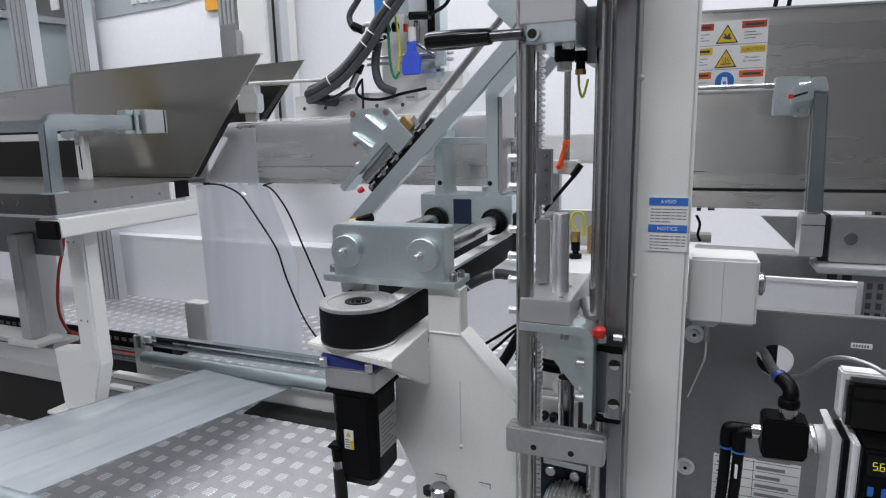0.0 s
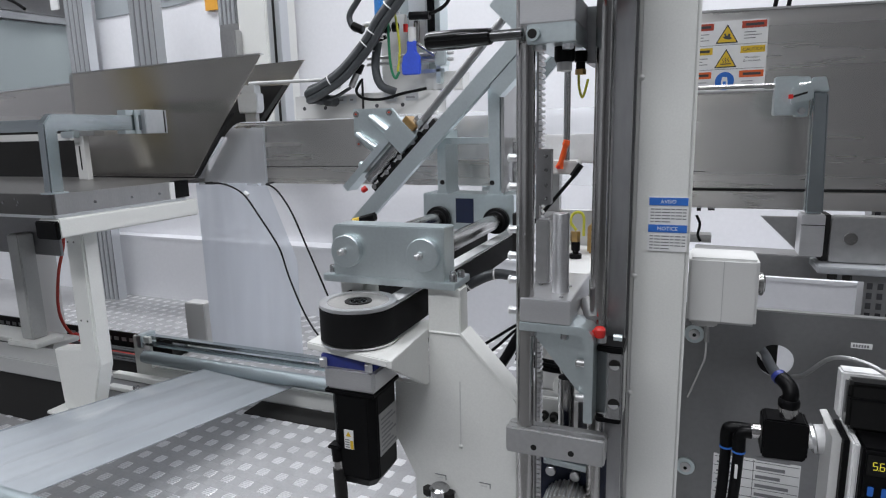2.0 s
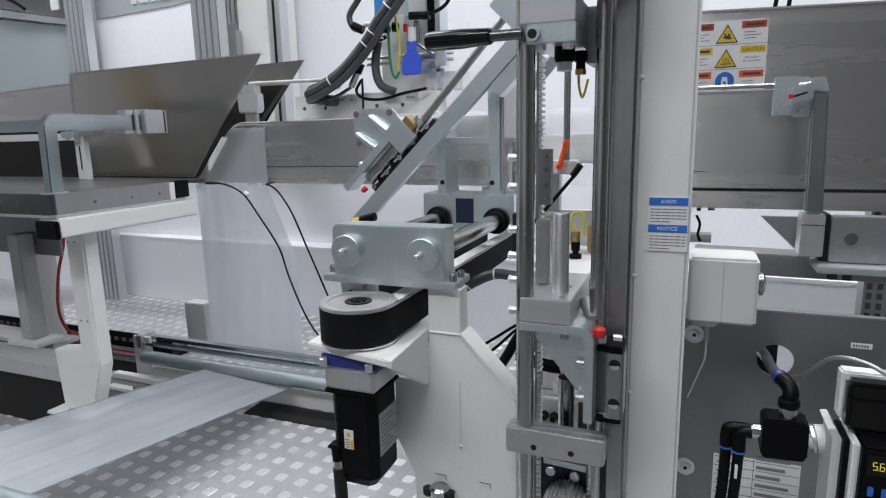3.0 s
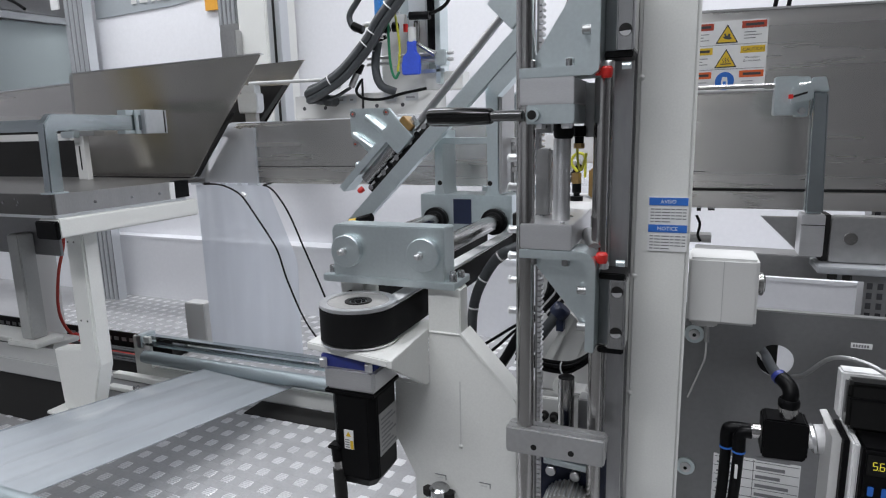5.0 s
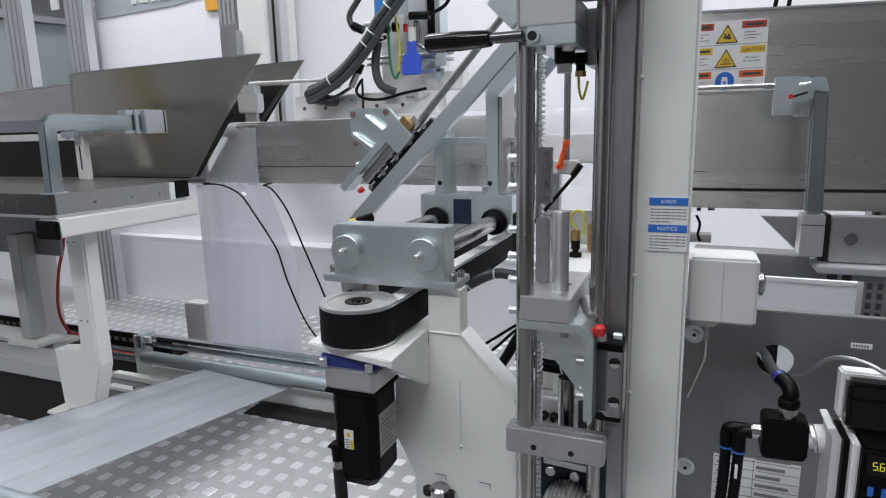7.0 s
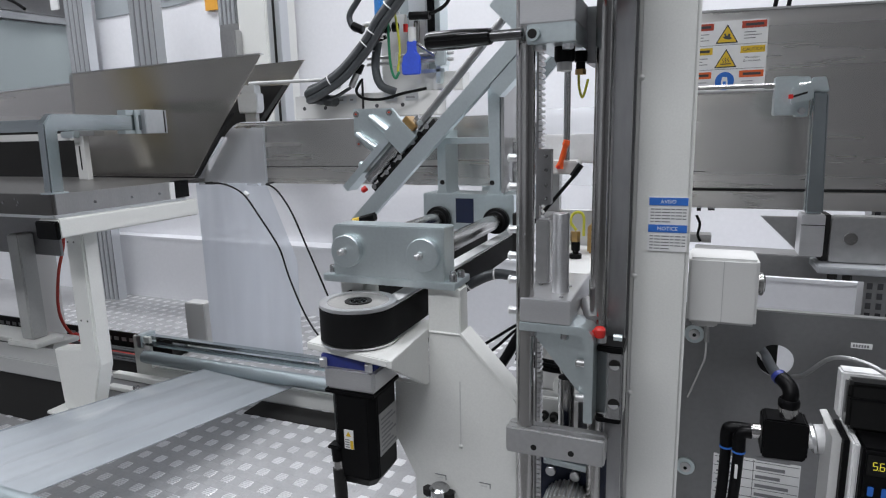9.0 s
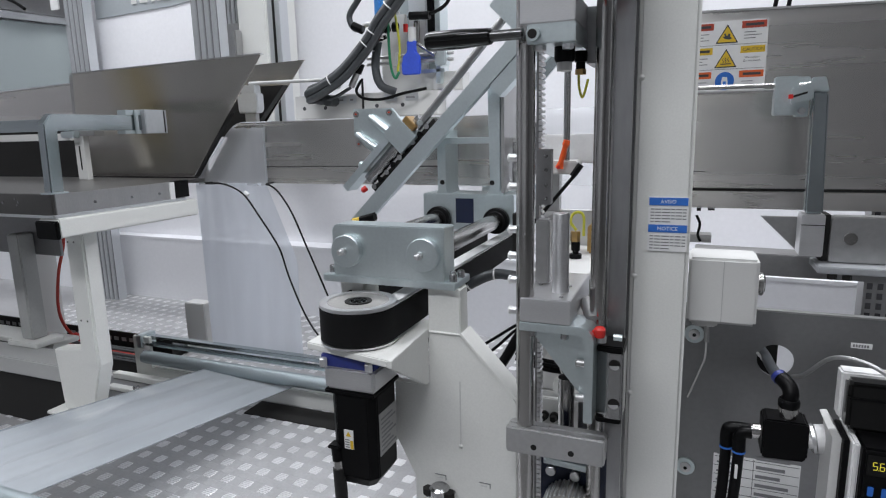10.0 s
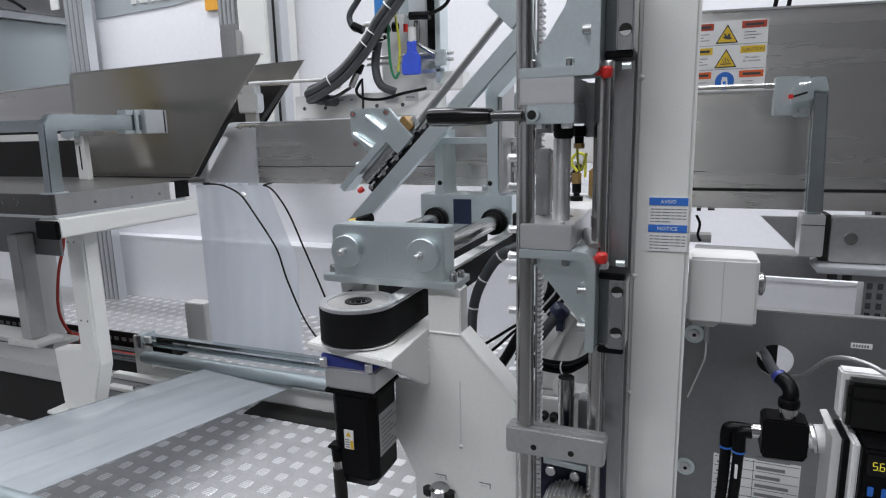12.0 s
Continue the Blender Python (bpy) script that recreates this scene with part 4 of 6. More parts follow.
# ---- film shoulder, table and its guards ----
def film_shoulder():
    t = thing("film_shoulder", (-1.7, 1.65, 0.76), "slanted brushed stainless forming shoulder with two leaves", "forming shoulder")
    lf = [(-2.0615, 1.600, 1.1313), (-1.2385, 1.600, 1.1455), (-1.588, 1.640, 0.7667), (-2.140, 1.640, 0.7667)]
    part("front_leaf", (lf + [(x, y + 0.003, z) for x, y, z in lf], [(0, 1, 2, 3), (4, 7, 6, 5), (0, 4, 5, 1), (1, 5, 6, 2), (2, 6, 7, 3), (3, 7, 4, 0)]), HOPSTEEL, t, "stained stainless front leaf")
    part("front_rim", prism([(-2.066, 1.1305), (-1.234, 1.145), (-1.236, 1.149), (-2.066, 1.1345)], "y", 1.594, 1.610), SHEET, t)
    part("rear_leaf", prism([(-1.66, 1.168), (-1.352, 1.175), (-1.545, 0.953), (-1.80, 0.953)], "y", 2.0, 2.004), HOPSTEEL, t, "stainless rear leaf")
    # Near-black sheet stands for shade on the rear leaf's lower half.
    part("throat", prism([(-1.425, 1.085), (-1.60, 0.90), (-1.85, 0.90), (-1.70, 1.085)], "y", 1.96, 1.99), DARK, t, "dark sheet standing for the shade between the leaves")
    part("leaf_edge", prism([(-1.398, 0.978), (-1.388, 0.978), (-1.562, 0.768), (-1.572, 0.768)], "y", 1.625, 1.640), DARK, t, "thin dark leaf edge")
    part("left_leaf", prism([(-2.75, 0.985), (-2.13, 0.985), (-2.13, 1.118), (-2.75, 1.097)], "y", 1.72, 1.724), STEEL, t, "stainless left leaf")
    part("left_rim", prism([(-2.75, 1.094), (-2.13, 1.115), (-2.13, 1.120), (-2.75, 1.099)], "y", 1.712, 1.73), ALU, t)
    part("corner_strip", prism([(-2.12, 0.77), (-2.075, 0.77), (-2.075, 1.13), (-2.10, 1.13)], "y", 1.616, 1.640), SHEET, t, bev=0.001)
    # Panel coloured near-black for the shade inside the recess.
    part("dark_back", box(-2.9, -1.64, 1.76, 1.77, 0.735, 0.985), DARK, t, "inner back panel, near-black for the recess shade")
    c = thing("film_clamp", (-1.53, 1.9, 0.96), "small zinc-plated clamp holding a thin rod", "clamp")
    part("body", prism([(-1.575, 0.985), (-1.492, 0.985), (-1.485, 1.0), (-1.485, 1.055), (-1.57, 1.055), (-1.578, 1.04)], "y", 1.88, 1.92), PROFILE, c, bev=0.004)
    part("cap", box(-1.562, -1.495, 1.882, 1.918, 1.055, 1.085), PROFILE, c, bev=0.003)
    part("stem", box(-1.555, -1.505, 1.89, 1.912, 0.95, 0.985), SHEET, c, bev=0.002)
    part("rod", cyl((-1.53, 1.9, 1.092), (-1.16, 1.9, 1.088), 0.006, 14), POSTGREY, c)


def film_table():
    t = thing("film_table", (-2.0, 1.3, 0), "white steel table frame with stainless tray top", "table")
    part("tray", box(-2.7, -1.5, 1.075, 1.60, 0.757, 0.766), TRAY, t, "stainless tray top", bev=0.002)
    part("tray_front", box(-2.7, -1.503, 1.062, 1.0745, 0.712, 0.766), TRAY, t, bev=0.0015)
    part("front_lip", box(-2.7, -1.503, 1.058, 1.0745, 0.7045, 0.7115), PROFILE, t, bev=0.001)
    for x, z in ((-1.690, 0.742), (-1.628, 0.744), (-1.634, 0.736), (-1.64, 0.752)):
        part("rivet", disc(x, 1.062, z, 0.004 if x < -1.68 else 0.0025, 0.002, 12), CARR, t)
    part("tray_side", box(-1.508, -1.498, 1.07, 1.50, 0.713, 0.766), SHEET, t, bev=0.001)
    part("tray_lip", box(-1.512, -1.492, 1.06, 1.50, 0.705, 0.7125), PROFILE, t, bev=0.001)
    part("black_plug", box(-1.515, -1.493, 1.462, 1.515, 0.715, 0.768), BLACK, t)
    part("end_clip", box(-1.514, -1.4935, 1.44, 1.458, 0.708, 0.764), WHITEPL, t)
    for y in (1.18, 1.30, 1.40):
        part("rivet", cyl((-1.498, y, 0.735), (-1.4955, y, 0.735), 0.004, 12), CARR, t)
    part("side_beam", box(-1.560, -1.484, 1.06, 1.54, 0.653, 0.7045), PAINT, t, "white-painted side beam", bev=0.004)
    part("beam_end", box(-1.5585, -1.4795, 1.048, 1.0598, 0.652, 0.699), BLACK, t, "black plastic end plug", bev=0.003)
    leg = part("leg", box(-1.597, -1.528, 1.15, 1.20, 0.262, 0.653), PAINT, t, "white-painted square leg", bev=0.006)
    part("foot_plate", box(-1.735, -1.565, 1.12, 1.25, 0.105, 0.115), PAINT, leg, bev=0.002)
    for x, z in ((-1.585, 0.625), (-1.562, 0.625), (-1.575, 0.40), (-1.55, 0.40)):
        part("rivet", disc(x, 1.1502, z, 0.003, 0.001, 10), CARR, leg)
    part("foot", prism([(-1.69, 0.0), (-1.60, 0.0), (-1.585, 0.10), (-1.5295, 0.262), (-1.5295, 0.3118), (-1.597, 0.3118), (-1.709, 0.300)], "y", 1.1515, 1.1985), PAINT, leg, bev=0.003)
    part("rear_leg", box(-2.40, -2.28, 1.5, 1.6, 0.0, 0.70), BOXGREY, t, "grey rear leg", bev=0.004)
    part("foot_bolt", hexbolt(-1.63, 1.12, 0.115, 0.010, 0.02), CARR, t)
    part("dark_under_panel", box(-2.9, -1.915, 1.36, 1.37, 0.525, 0.755), PANELGREY, t, "grey steel panel under the tray")


def side_guard():
    t = thing("guard_bracket", (-1.51, 1.2, 0.766), "bent glossy zinc-plated flat bar guard with clamp block on the tray", "guard bar")
    part("bar", prism([(1.063, 0.7665), (1.099, 0.7665), (1.103, 0.925), (1.384, 0.925), (1.384, 0.967), (1.090, 0.967), (1.068, 0.942)], "x", -1.526, -1.500), BARZINC, t, bev=0.0025, seg=2)
    part("foot", box(-1.530, -1.4965, 1.056, 1.108, 0.7662, 0.770), ZINC, t)
    part("rear_bar", box(-2.15, -1.530, 1.193, 1.212, 0.926, 0.958), BARZINC, t, "glossy rear flat bar", bev=0.002)
    c = part("clamp", [box(-1.532, -1.4985, 1.312, 1.366, 0.9675, 0.982), box(-1.532, -1.4985, 1.306, 1.362, 0.915, 0.9245), box(-1.4985, -1.4915, 1.338, 1.350, 0.915, 0.982)], ZINC, t, "bright zinc-plated clamp", bev=0.0015)
    part("jaw", box(-1.535, -1.484, 1.367, 1.436, 0.915, 0.984), PROFILE, c, "satin grey jaw block", bev=0.002)
    part("gap", box(-1.533, -1.486, 1.4362, 1.441, 0.918, 0.981), DARK, c)
    part("end_plate", box(-1.535, -1.484, 1.4412, 1.446, 0.915, 0.984), PROFILE, c, bev=0.001)
    g = thing("tray_bracket", (-2.0, 1.5, 0.766), "pale steel slotted bracket standing on the tray", "bracket")
    part("post", box(-1.966, -1.921, 1.50, 1.52, 0.766, 0.9135), BOXGREY, g, bev=0.001)
    part("slot", box(-1.946, -1.941, 1.4985, 1.5005, 0.80, 0.88), DARK, g)
    part("head", box(-2.35, -1.978, 1.495, 1.525, 0.900, 0.924), BOXGREY, g, "pale strip along the recess", bev=0.001)
    part("nut_block", box(-1.99, -1.925, 1.47, 1.494, 0.908, 0.930), ZINC, g, bev=0.003)
    part("plate", box(-1.920, -1.853, 1.49, 1.53, 0.914, 0.930), SHEET, g, bev=0.001)


def left_machine_base():
    solo("grey_post", box(-2.09, -2.035, 1.305, 1.36, 0.2385, 0.60), POSTGREY, "grey painted square post under the table", "post", bev=0.004)
    t = thing("cable_tray", (-2.4, 1.9, 0.0), "dark slotted cable tray along the machine base", "cable tray")
    part("side", box(-3.6, -1.95, 1.80, 1.806, 0.02, 0.09), DARK, t)
    part("floor_strip", box(-3.6, -1.95, 1.806, 1.90, 0.0, 0.02), DARK, t)
    part("trough", [box(-3.6, -1.95, 1.63, 1.7995, 0.0021, 0.012), box(-3.6, -1.95, 1.625, 1.6295, 0.0021, 0.05)], DARK, t, "dark open cable trough", bev=0.001)
    for i in range(7):
        y = 1.65 + 0.021 * i
        part("trough_cable", pipe([(-3.6, y, 0.024), (-3.1, y + 0.008 * math.sin(i * 2.1), 0.028 + 0.006 * (i % 3)), (-2.6, y - 0.007 * math.sin(i), 0.024 + 0.008 * (i % 2)), (-1.96, y, 0.024)], 0.008 if i % 3 else 0.011, 8), REDHOSE if i == 4 else HOSE, t)
    for i in range(36):
        x = -3.55 + 0.044 * i
        part("slot", box(x, x + 0.026, 1.7985, 1.7998, 0.05, 0.066), SHEET, t)
    for i in range(5):
        part("cable", pipe([(-3.6, 1.83 + 0.014 * i, 0.03), (-3.0, 1.84 + 0.013 * i, 0.045 + 0.006 * (i % 2)), (-2.5, 1.83 + 0.012 * i, 0.03), (-1.95, 1.84 + 0.01 * i, 0.035)], 0.006), HOSE, t)
    b = thing("base_beam", (-2.4, 1.3, 0), "white machine base beam beside the table leg, greyed for shade", "beam")
    # White beam, coloured grey for the shade under the table.
    part("beam", box(-3.4, -1.7, 1.20, 1.30, 0.166, 0.22), POSTGREY, b, bev=0.003)
    # Near-black box fills in the shadow below the beam.
    part("shadow_box", box(-3.4, -1.76, 1.215, 1.29, 0.0, 0.1655), DARK, b, "dark box standing for the shadow under the beam")
    part("white_strip", box(-3.4, -2.02, 1.36, 1.46, 0.19, 0.207), PAINT, b, bev=0.002)
    part("post_foot", box(-2.13, -1.985, 1.28, 1.38, 0.2205, 0.238), PAINT, b, bev=0.003)
    h = thing("red_hose", (-1.95, 1.6, 0), "thin red air hose hanging from the table", "hose")
    part("hose", pipe([(-2.085, 1.5, 0.56), (-2.10, 1.5, 0.51), (-2.137, 1.5, 0.429), (-2.165, 1.5, 0.319), (-2.16, 1.5, 0.243), (-2.118, 1.5, 0.192), (-2.05, 1.5, 0.175), (-2.02, 1.5, 0.10)], 0.0055), REDHOSE, h)
    part("collar", cyl((-2.10, 1.5, 0.185), (-2.06, 1.5, 0.176), 0.013, 14), RED, h)


# ---- valve bank and hoses behind the tube ----
CABLE_A = [(-1.54, 1.66, 0.744), (-1.511, 1.6, 0.7466), (-1.444, 1.6, 0.7454), (-1.390, 1.6, 0.7294), (-1.351, 1.6, 0.704), (-1.309, 1.6, 0.6495), (-1.252, 1.6, 0.570), (-1.227, 1.6, 0.524), (-1.201, 1.6, 0.4394), (-1.142, 1.59, 0.3243), (-1.07, 1.57, 0.255), (-0.98, 1.55, 0.21)]
CABLE_B = [(-1.236, 1.60, 0.752), (-1.2263, 1.55, 0.750), (-1.2077, 1.55, 0.7450), (-1.1784, 1.55, 0.7213), (-1.1375, 1.55, 0.661), (-1.0902, 1.55, 0.5538), (-1.0533, 1.55, 0.4705), (-1.027, 1.55, 0.4096), (-0.99, 1.55, 0.33), (-0.95, 1.55, 0.25)]


def valve_bank():
    t = thing("valve_bank", (-1.05, 1.95, 0.95), "pale grey valve bank with plugs and drilled holes", "valve bank")
    part("base", box(-1.37, -0.80, 1.95, 2.03, 0.958, 1.040), BOXGREY, t, bev=0.002)
    part("cover", box(-1.02, -0.72, 1.98, 2.05, 1.041, 1.10), BOXGREY, t, bev=0.002)
    for x in (-1.33, -1.24, -1.03, -0.93):
        part("hole", disc(x, 1.9498, 0.995, 0.007, 0.0006, 14), INK, t)
    part("joint", box(-1.088, -1.080, 1.9485, 1.9505, 0.96, 1.09), DARK, t)
    for x0, x1 in ((-1.20, -1.15), (-1.14, -1.11), (-1.0, -0.95), (-0.92, -0.87)):
        part("valve", box(x0, x1, 1.9465, 1.951, 1.008, 1.034), PROFILE, t, bev=0.002)
        part("valve_mark", box(x0 + 0.006, x1 - 0.012, 1.9455, 1.9466, 1.016, 1.022), GREYINK, t)
    s = thing("valve_tower", (-0.88, 2.0, 1.06), "upright zinc-plated plates with fittings above the valve bank", "valve tower")
    part("plate", box(-0.806, -0.788, 1.955, 2.03, 1.06, 1.45), ZINC, s, bev=0.002)
    part("plate", box(-0.93, -0.865, 2.02, 2.04, 1.06, 1.45), PROFILE, s, bev=0.002)
    part("dark_profile", box(-0.835, -0.812, 1.96, 2.02, 1.14, 1.45), BLACK, s, bev=0.002)
    part("side_plate", box(-1.03, -0.935, 2.00, 2.02, 1.10, 1.30), BOXGREY, s, bev=0.002)
    for z in (1.155, 1.135):
        part("tie_rod", cyl((-1.06, 1.95, z), (-0.74, 1.95, z), 0.006, 12), SHEET, s)
    part("clamp", box(-0.968, -0.938, 1.93, 1.97, 1.12, 1.165), BOXGREY, s, bev=0.003)
    part("clamp", box(-0.80, -0.76, 1.93, 1.97, 1.115, 1.165), ZINC, s, bev=0.003)
    part("fitting", cyl((-0.86, 1.93, 1.195), (-0.86, 1.93, 1.26), 0.010, 14), CHROME, s)
    part("fitting", cyl((-0.905, 1.94, 1.23), (-0.905, 1.94, 1.255), 0.008, 12), RED, s)
    part("blue_fitting", box(-1.012, -0.986, 1.92, 1.95, 1.283, 1.36), LIGHTBLUE, s, "light blue plug", bev=0.006)
    part("grey_coil", pipe([(-1.066, 1.92, 1.235), (-1.052, 1.92, 1.258), (-1.028, 1.92, 1.262), (-1.018, 1.92, 1.248)], 0.008, 10), BOXGREY, s)
    part("black_elbow", [lathe((-0.995, 1.93, 1.238), (-0.962, 1.93, 1.247), [(0, 0.010), (0.5, 0.010), (0.52, 0.014), (1, 0.014)], 16), lathe((-0.945, 1.93, 1.248), (-0.930, 1.93, 1.246), [(0, 0.016), (1, 0.014)], 16)], BLACK, s, "black push-in elbow")
    part("black_elbow", lathe((-1.010, 1.93, 1.212), (-0.975, 1.93, 1.218), [(0, 0.009), (0.6, 0.009), (0.62, 0.007), (1, 0.007)], 14), BLACK, s)
    part("lever", [lathe((-0.865, 1.93, 1.190), (-0.795, 1.93, 1.150), [(0, 0.007), (0.7, 0.009), (1, 0.011)], 16)], CARR, s, "short steel locking lever")
    part("hinge_plate", [box(-0.862, -0.775, 1.955, 1.968, 1.128, 1.152), box(-0.862, -0.775, 1.955, 1.968, 1.096, 1.108)], ZINC, s, bev=0.001)
    tg = thing("blue_valve_tag", (-0.865, 1.9, 1.07), "bright blue plastic tag hanging on a valve", "tag")
    part("tag", prism([(-0.898, 1.087), (-0.835, 1.087), (-0.833, 1.118), (-0.835, 1.145), (-0.848, 1.160), (-0.848, 1.195), (-0.878, 1.195), (-0.878, 1.160), (-0.894, 1.145), (-0.899, 1.118)], "y", 1.885, 1.90), TAGBLUE, tg, bev=0.003)
    part("stem", cyl((-0.862, 1.895, 1.19), (-0.862, 1.895, 1.235), 0.013, 16), BOXGREY, tg)
    h = thing("hose_bundle", (-1.1, 1.9, 1.0), "bundle of thick dark hoses tied with pale straps", "hoses")
    line = [Vector(q) for q in ((-0.845, 1.88, 1.40), (-0.9096, 1.88, 1.3216), (-0.970, 1.88, 1.2573), (-1.015, 1.88, 1.1985), (-1.1117, 1.88, 1.110), (-1.205, 1.89, 1.0625), (-1.272, 1.91, 1.043))]
    for dn, dy in ((-0.0135, 0.0), (0.0135, 0.002), (0.0, -0.021), (0.002, 0.022), (0.024, -0.020)):
        pts = []
        for i, c in enumerate(line):
            d = (line[min(i + 1, 6)] - line[max(i - 1, 0)]).normalized()
            pts.append(tuple(c + Vector((-d.z * dn, dy, d.x * dn))))
        part("hose", pipe(pts + [(pts[-1][0] + 0.010, pts[-1][1] + 0.03, 1.022), (pts[-1][0] + 0.05, 1.945, 1.018)], 0.0128, 12), HOSE, h)
    for k, s in ((1, 0.3), (2, 0.5), (3, 0.05), (4, 0.55)):
        c = line[k].lerp(line[k + 1], s)
        d = (line[k + 1] - line[k]).normalized()
        n = Vector((-d.z, 0, d.x))
        loop = []
        for i in range(13):
            a = 2 * math.pi * i / 12
            loop.append(tuple(c + n * (0.029 * math.cos(a) + 0.004) + Vector((0, 0.037 * math.sin(a), 0))))
        part("strap", pipe(loop, 0.0022, 6, 3), WHITEPL, h, "pale cable strap")
    part("socket", cyl((-1.20, 1.90, 1.018), (-1.20, 1.952, 1.018), 0.020, 18), HOSE, h)
    m = thing("tower_back_plate", (-0.86, 2.055, 1.05), "pale zinc plate standing behind the valve tower", "plate")
    part("plate", box(-1.045, -0.805, 2.055, 2.065, 1.04, 1.50), CABINET, m, bev=0.002)
    for z in (1.12, 1.20, 1.30):
        part("screw", disc(-0.955, 2.0548, z, 0.006, 0.004, 12), CARR, m)
    k = thing("valve_cable", (-1.0, 1.9, 1.0), "dark curved cables with plugs on the valve bank", "cables")
    part("hose", pipe([(-0.99, 1.90, 1.20), (-1.003, 1.90, 1.12), (-0.985, 1.90, 1.06), (-0.94, 1.92, 1.036)], 0.014, 12), HOSE, k)
    part("cable", pipe([(-1.06, 1.90, 1.08), (-1.075, 1.89, 1.045), (-1.05, 1.89, 1.02), (-0.98, 1.89, 1.013), (-0.90, 1.90, 1.03), (-0.83, 1.93, 1.044)], 0.005), BLACK, k)
    part("cable", pipe([(-1.12, 1.93, 1.06), (-1.15, 1.90, 1.035), (-1.19, 1.90, 1.022), (-1.23, 1.93, 1.02)], 0.006), HOSE, k)
    part("plug", cyl((-1.10, 1.90, 1.06), (-1.06, 1.90, 1.13), 0.011, 14), SHEET, k)
    part("plug_body", cyl((-1.075, 1.90, 1.105), (-1.06, 1.90, 1.135), 0.016, 14), BLACK, k)
    part("cable", pipe([(-1.02, 1.88, 1.38), (-1.044, 1.88, 1.338), (-1.082, 1.88, 1.288), (-1.067, 1.88, 1.247), (-1.03, 1.88, 1.243)], 0.010, 12), HOSE, k)
    part("plug_body", cyl((-1.07, 1.88, 1.255), (-1.035, 1.88, 1.238), 0.014, 14), BLACK, k)
    part("green_wire", pipe([(-0.945, 1.90, 1.36), (-0.95, 1.90, 1.22), (-0.945, 1.90, 1.12), (-0.93, 1.90, 1.08), (-0.915, 1.90, 1.10)], 0.0045), GREEN, k)
    part("yellow_wire", pipe([(-0.93, 1.91, 1.30), (-0.915, 1.91, 1.18), (-0.925, 1.91, 1.10)], 0.004), YELLOW, k)
    part("top_cable", pipe([(-0.85, 1.9, 1.27), (-0.79, 1.9, 1.275), (-0.74, 1.9, 1.30), (-0.71, 1.9, 1.36)], 0.006), BLACK, k)
    part("plug_body", cyl((-0.87, 1.9, 1.272), (-0.80, 1.9, 1.268), 0.013, 14), BLACK, k)
    global CABLES
    w = thing("film_cable", (-1.1, 1.5, 0.3), "thin black sensor cable drooping from the tube to the pulley", "cable")
    part("cable", pipe(CABLE_B, 0.0028), BLACK, w)
    w2 = thing("film_cable", (-1.2, 1.5, 0.3), "thin black cable looping behind the clear film", "cable")
    part("cable", pipe(CABLE_A, 0.0030), BLACK, w2)
    part("tie", cyl((-1.352, 1.598, 0.719), (-1.338, 1.598, 0.710), 0.006, 10), WHITEPL, w2)
    CABLES = (w, w2)


HOSE_SHUT = (-0.3842, 1.40, 0.6207)
HOSE_OPEN = (-0.3913, 1.40, 0.5532)


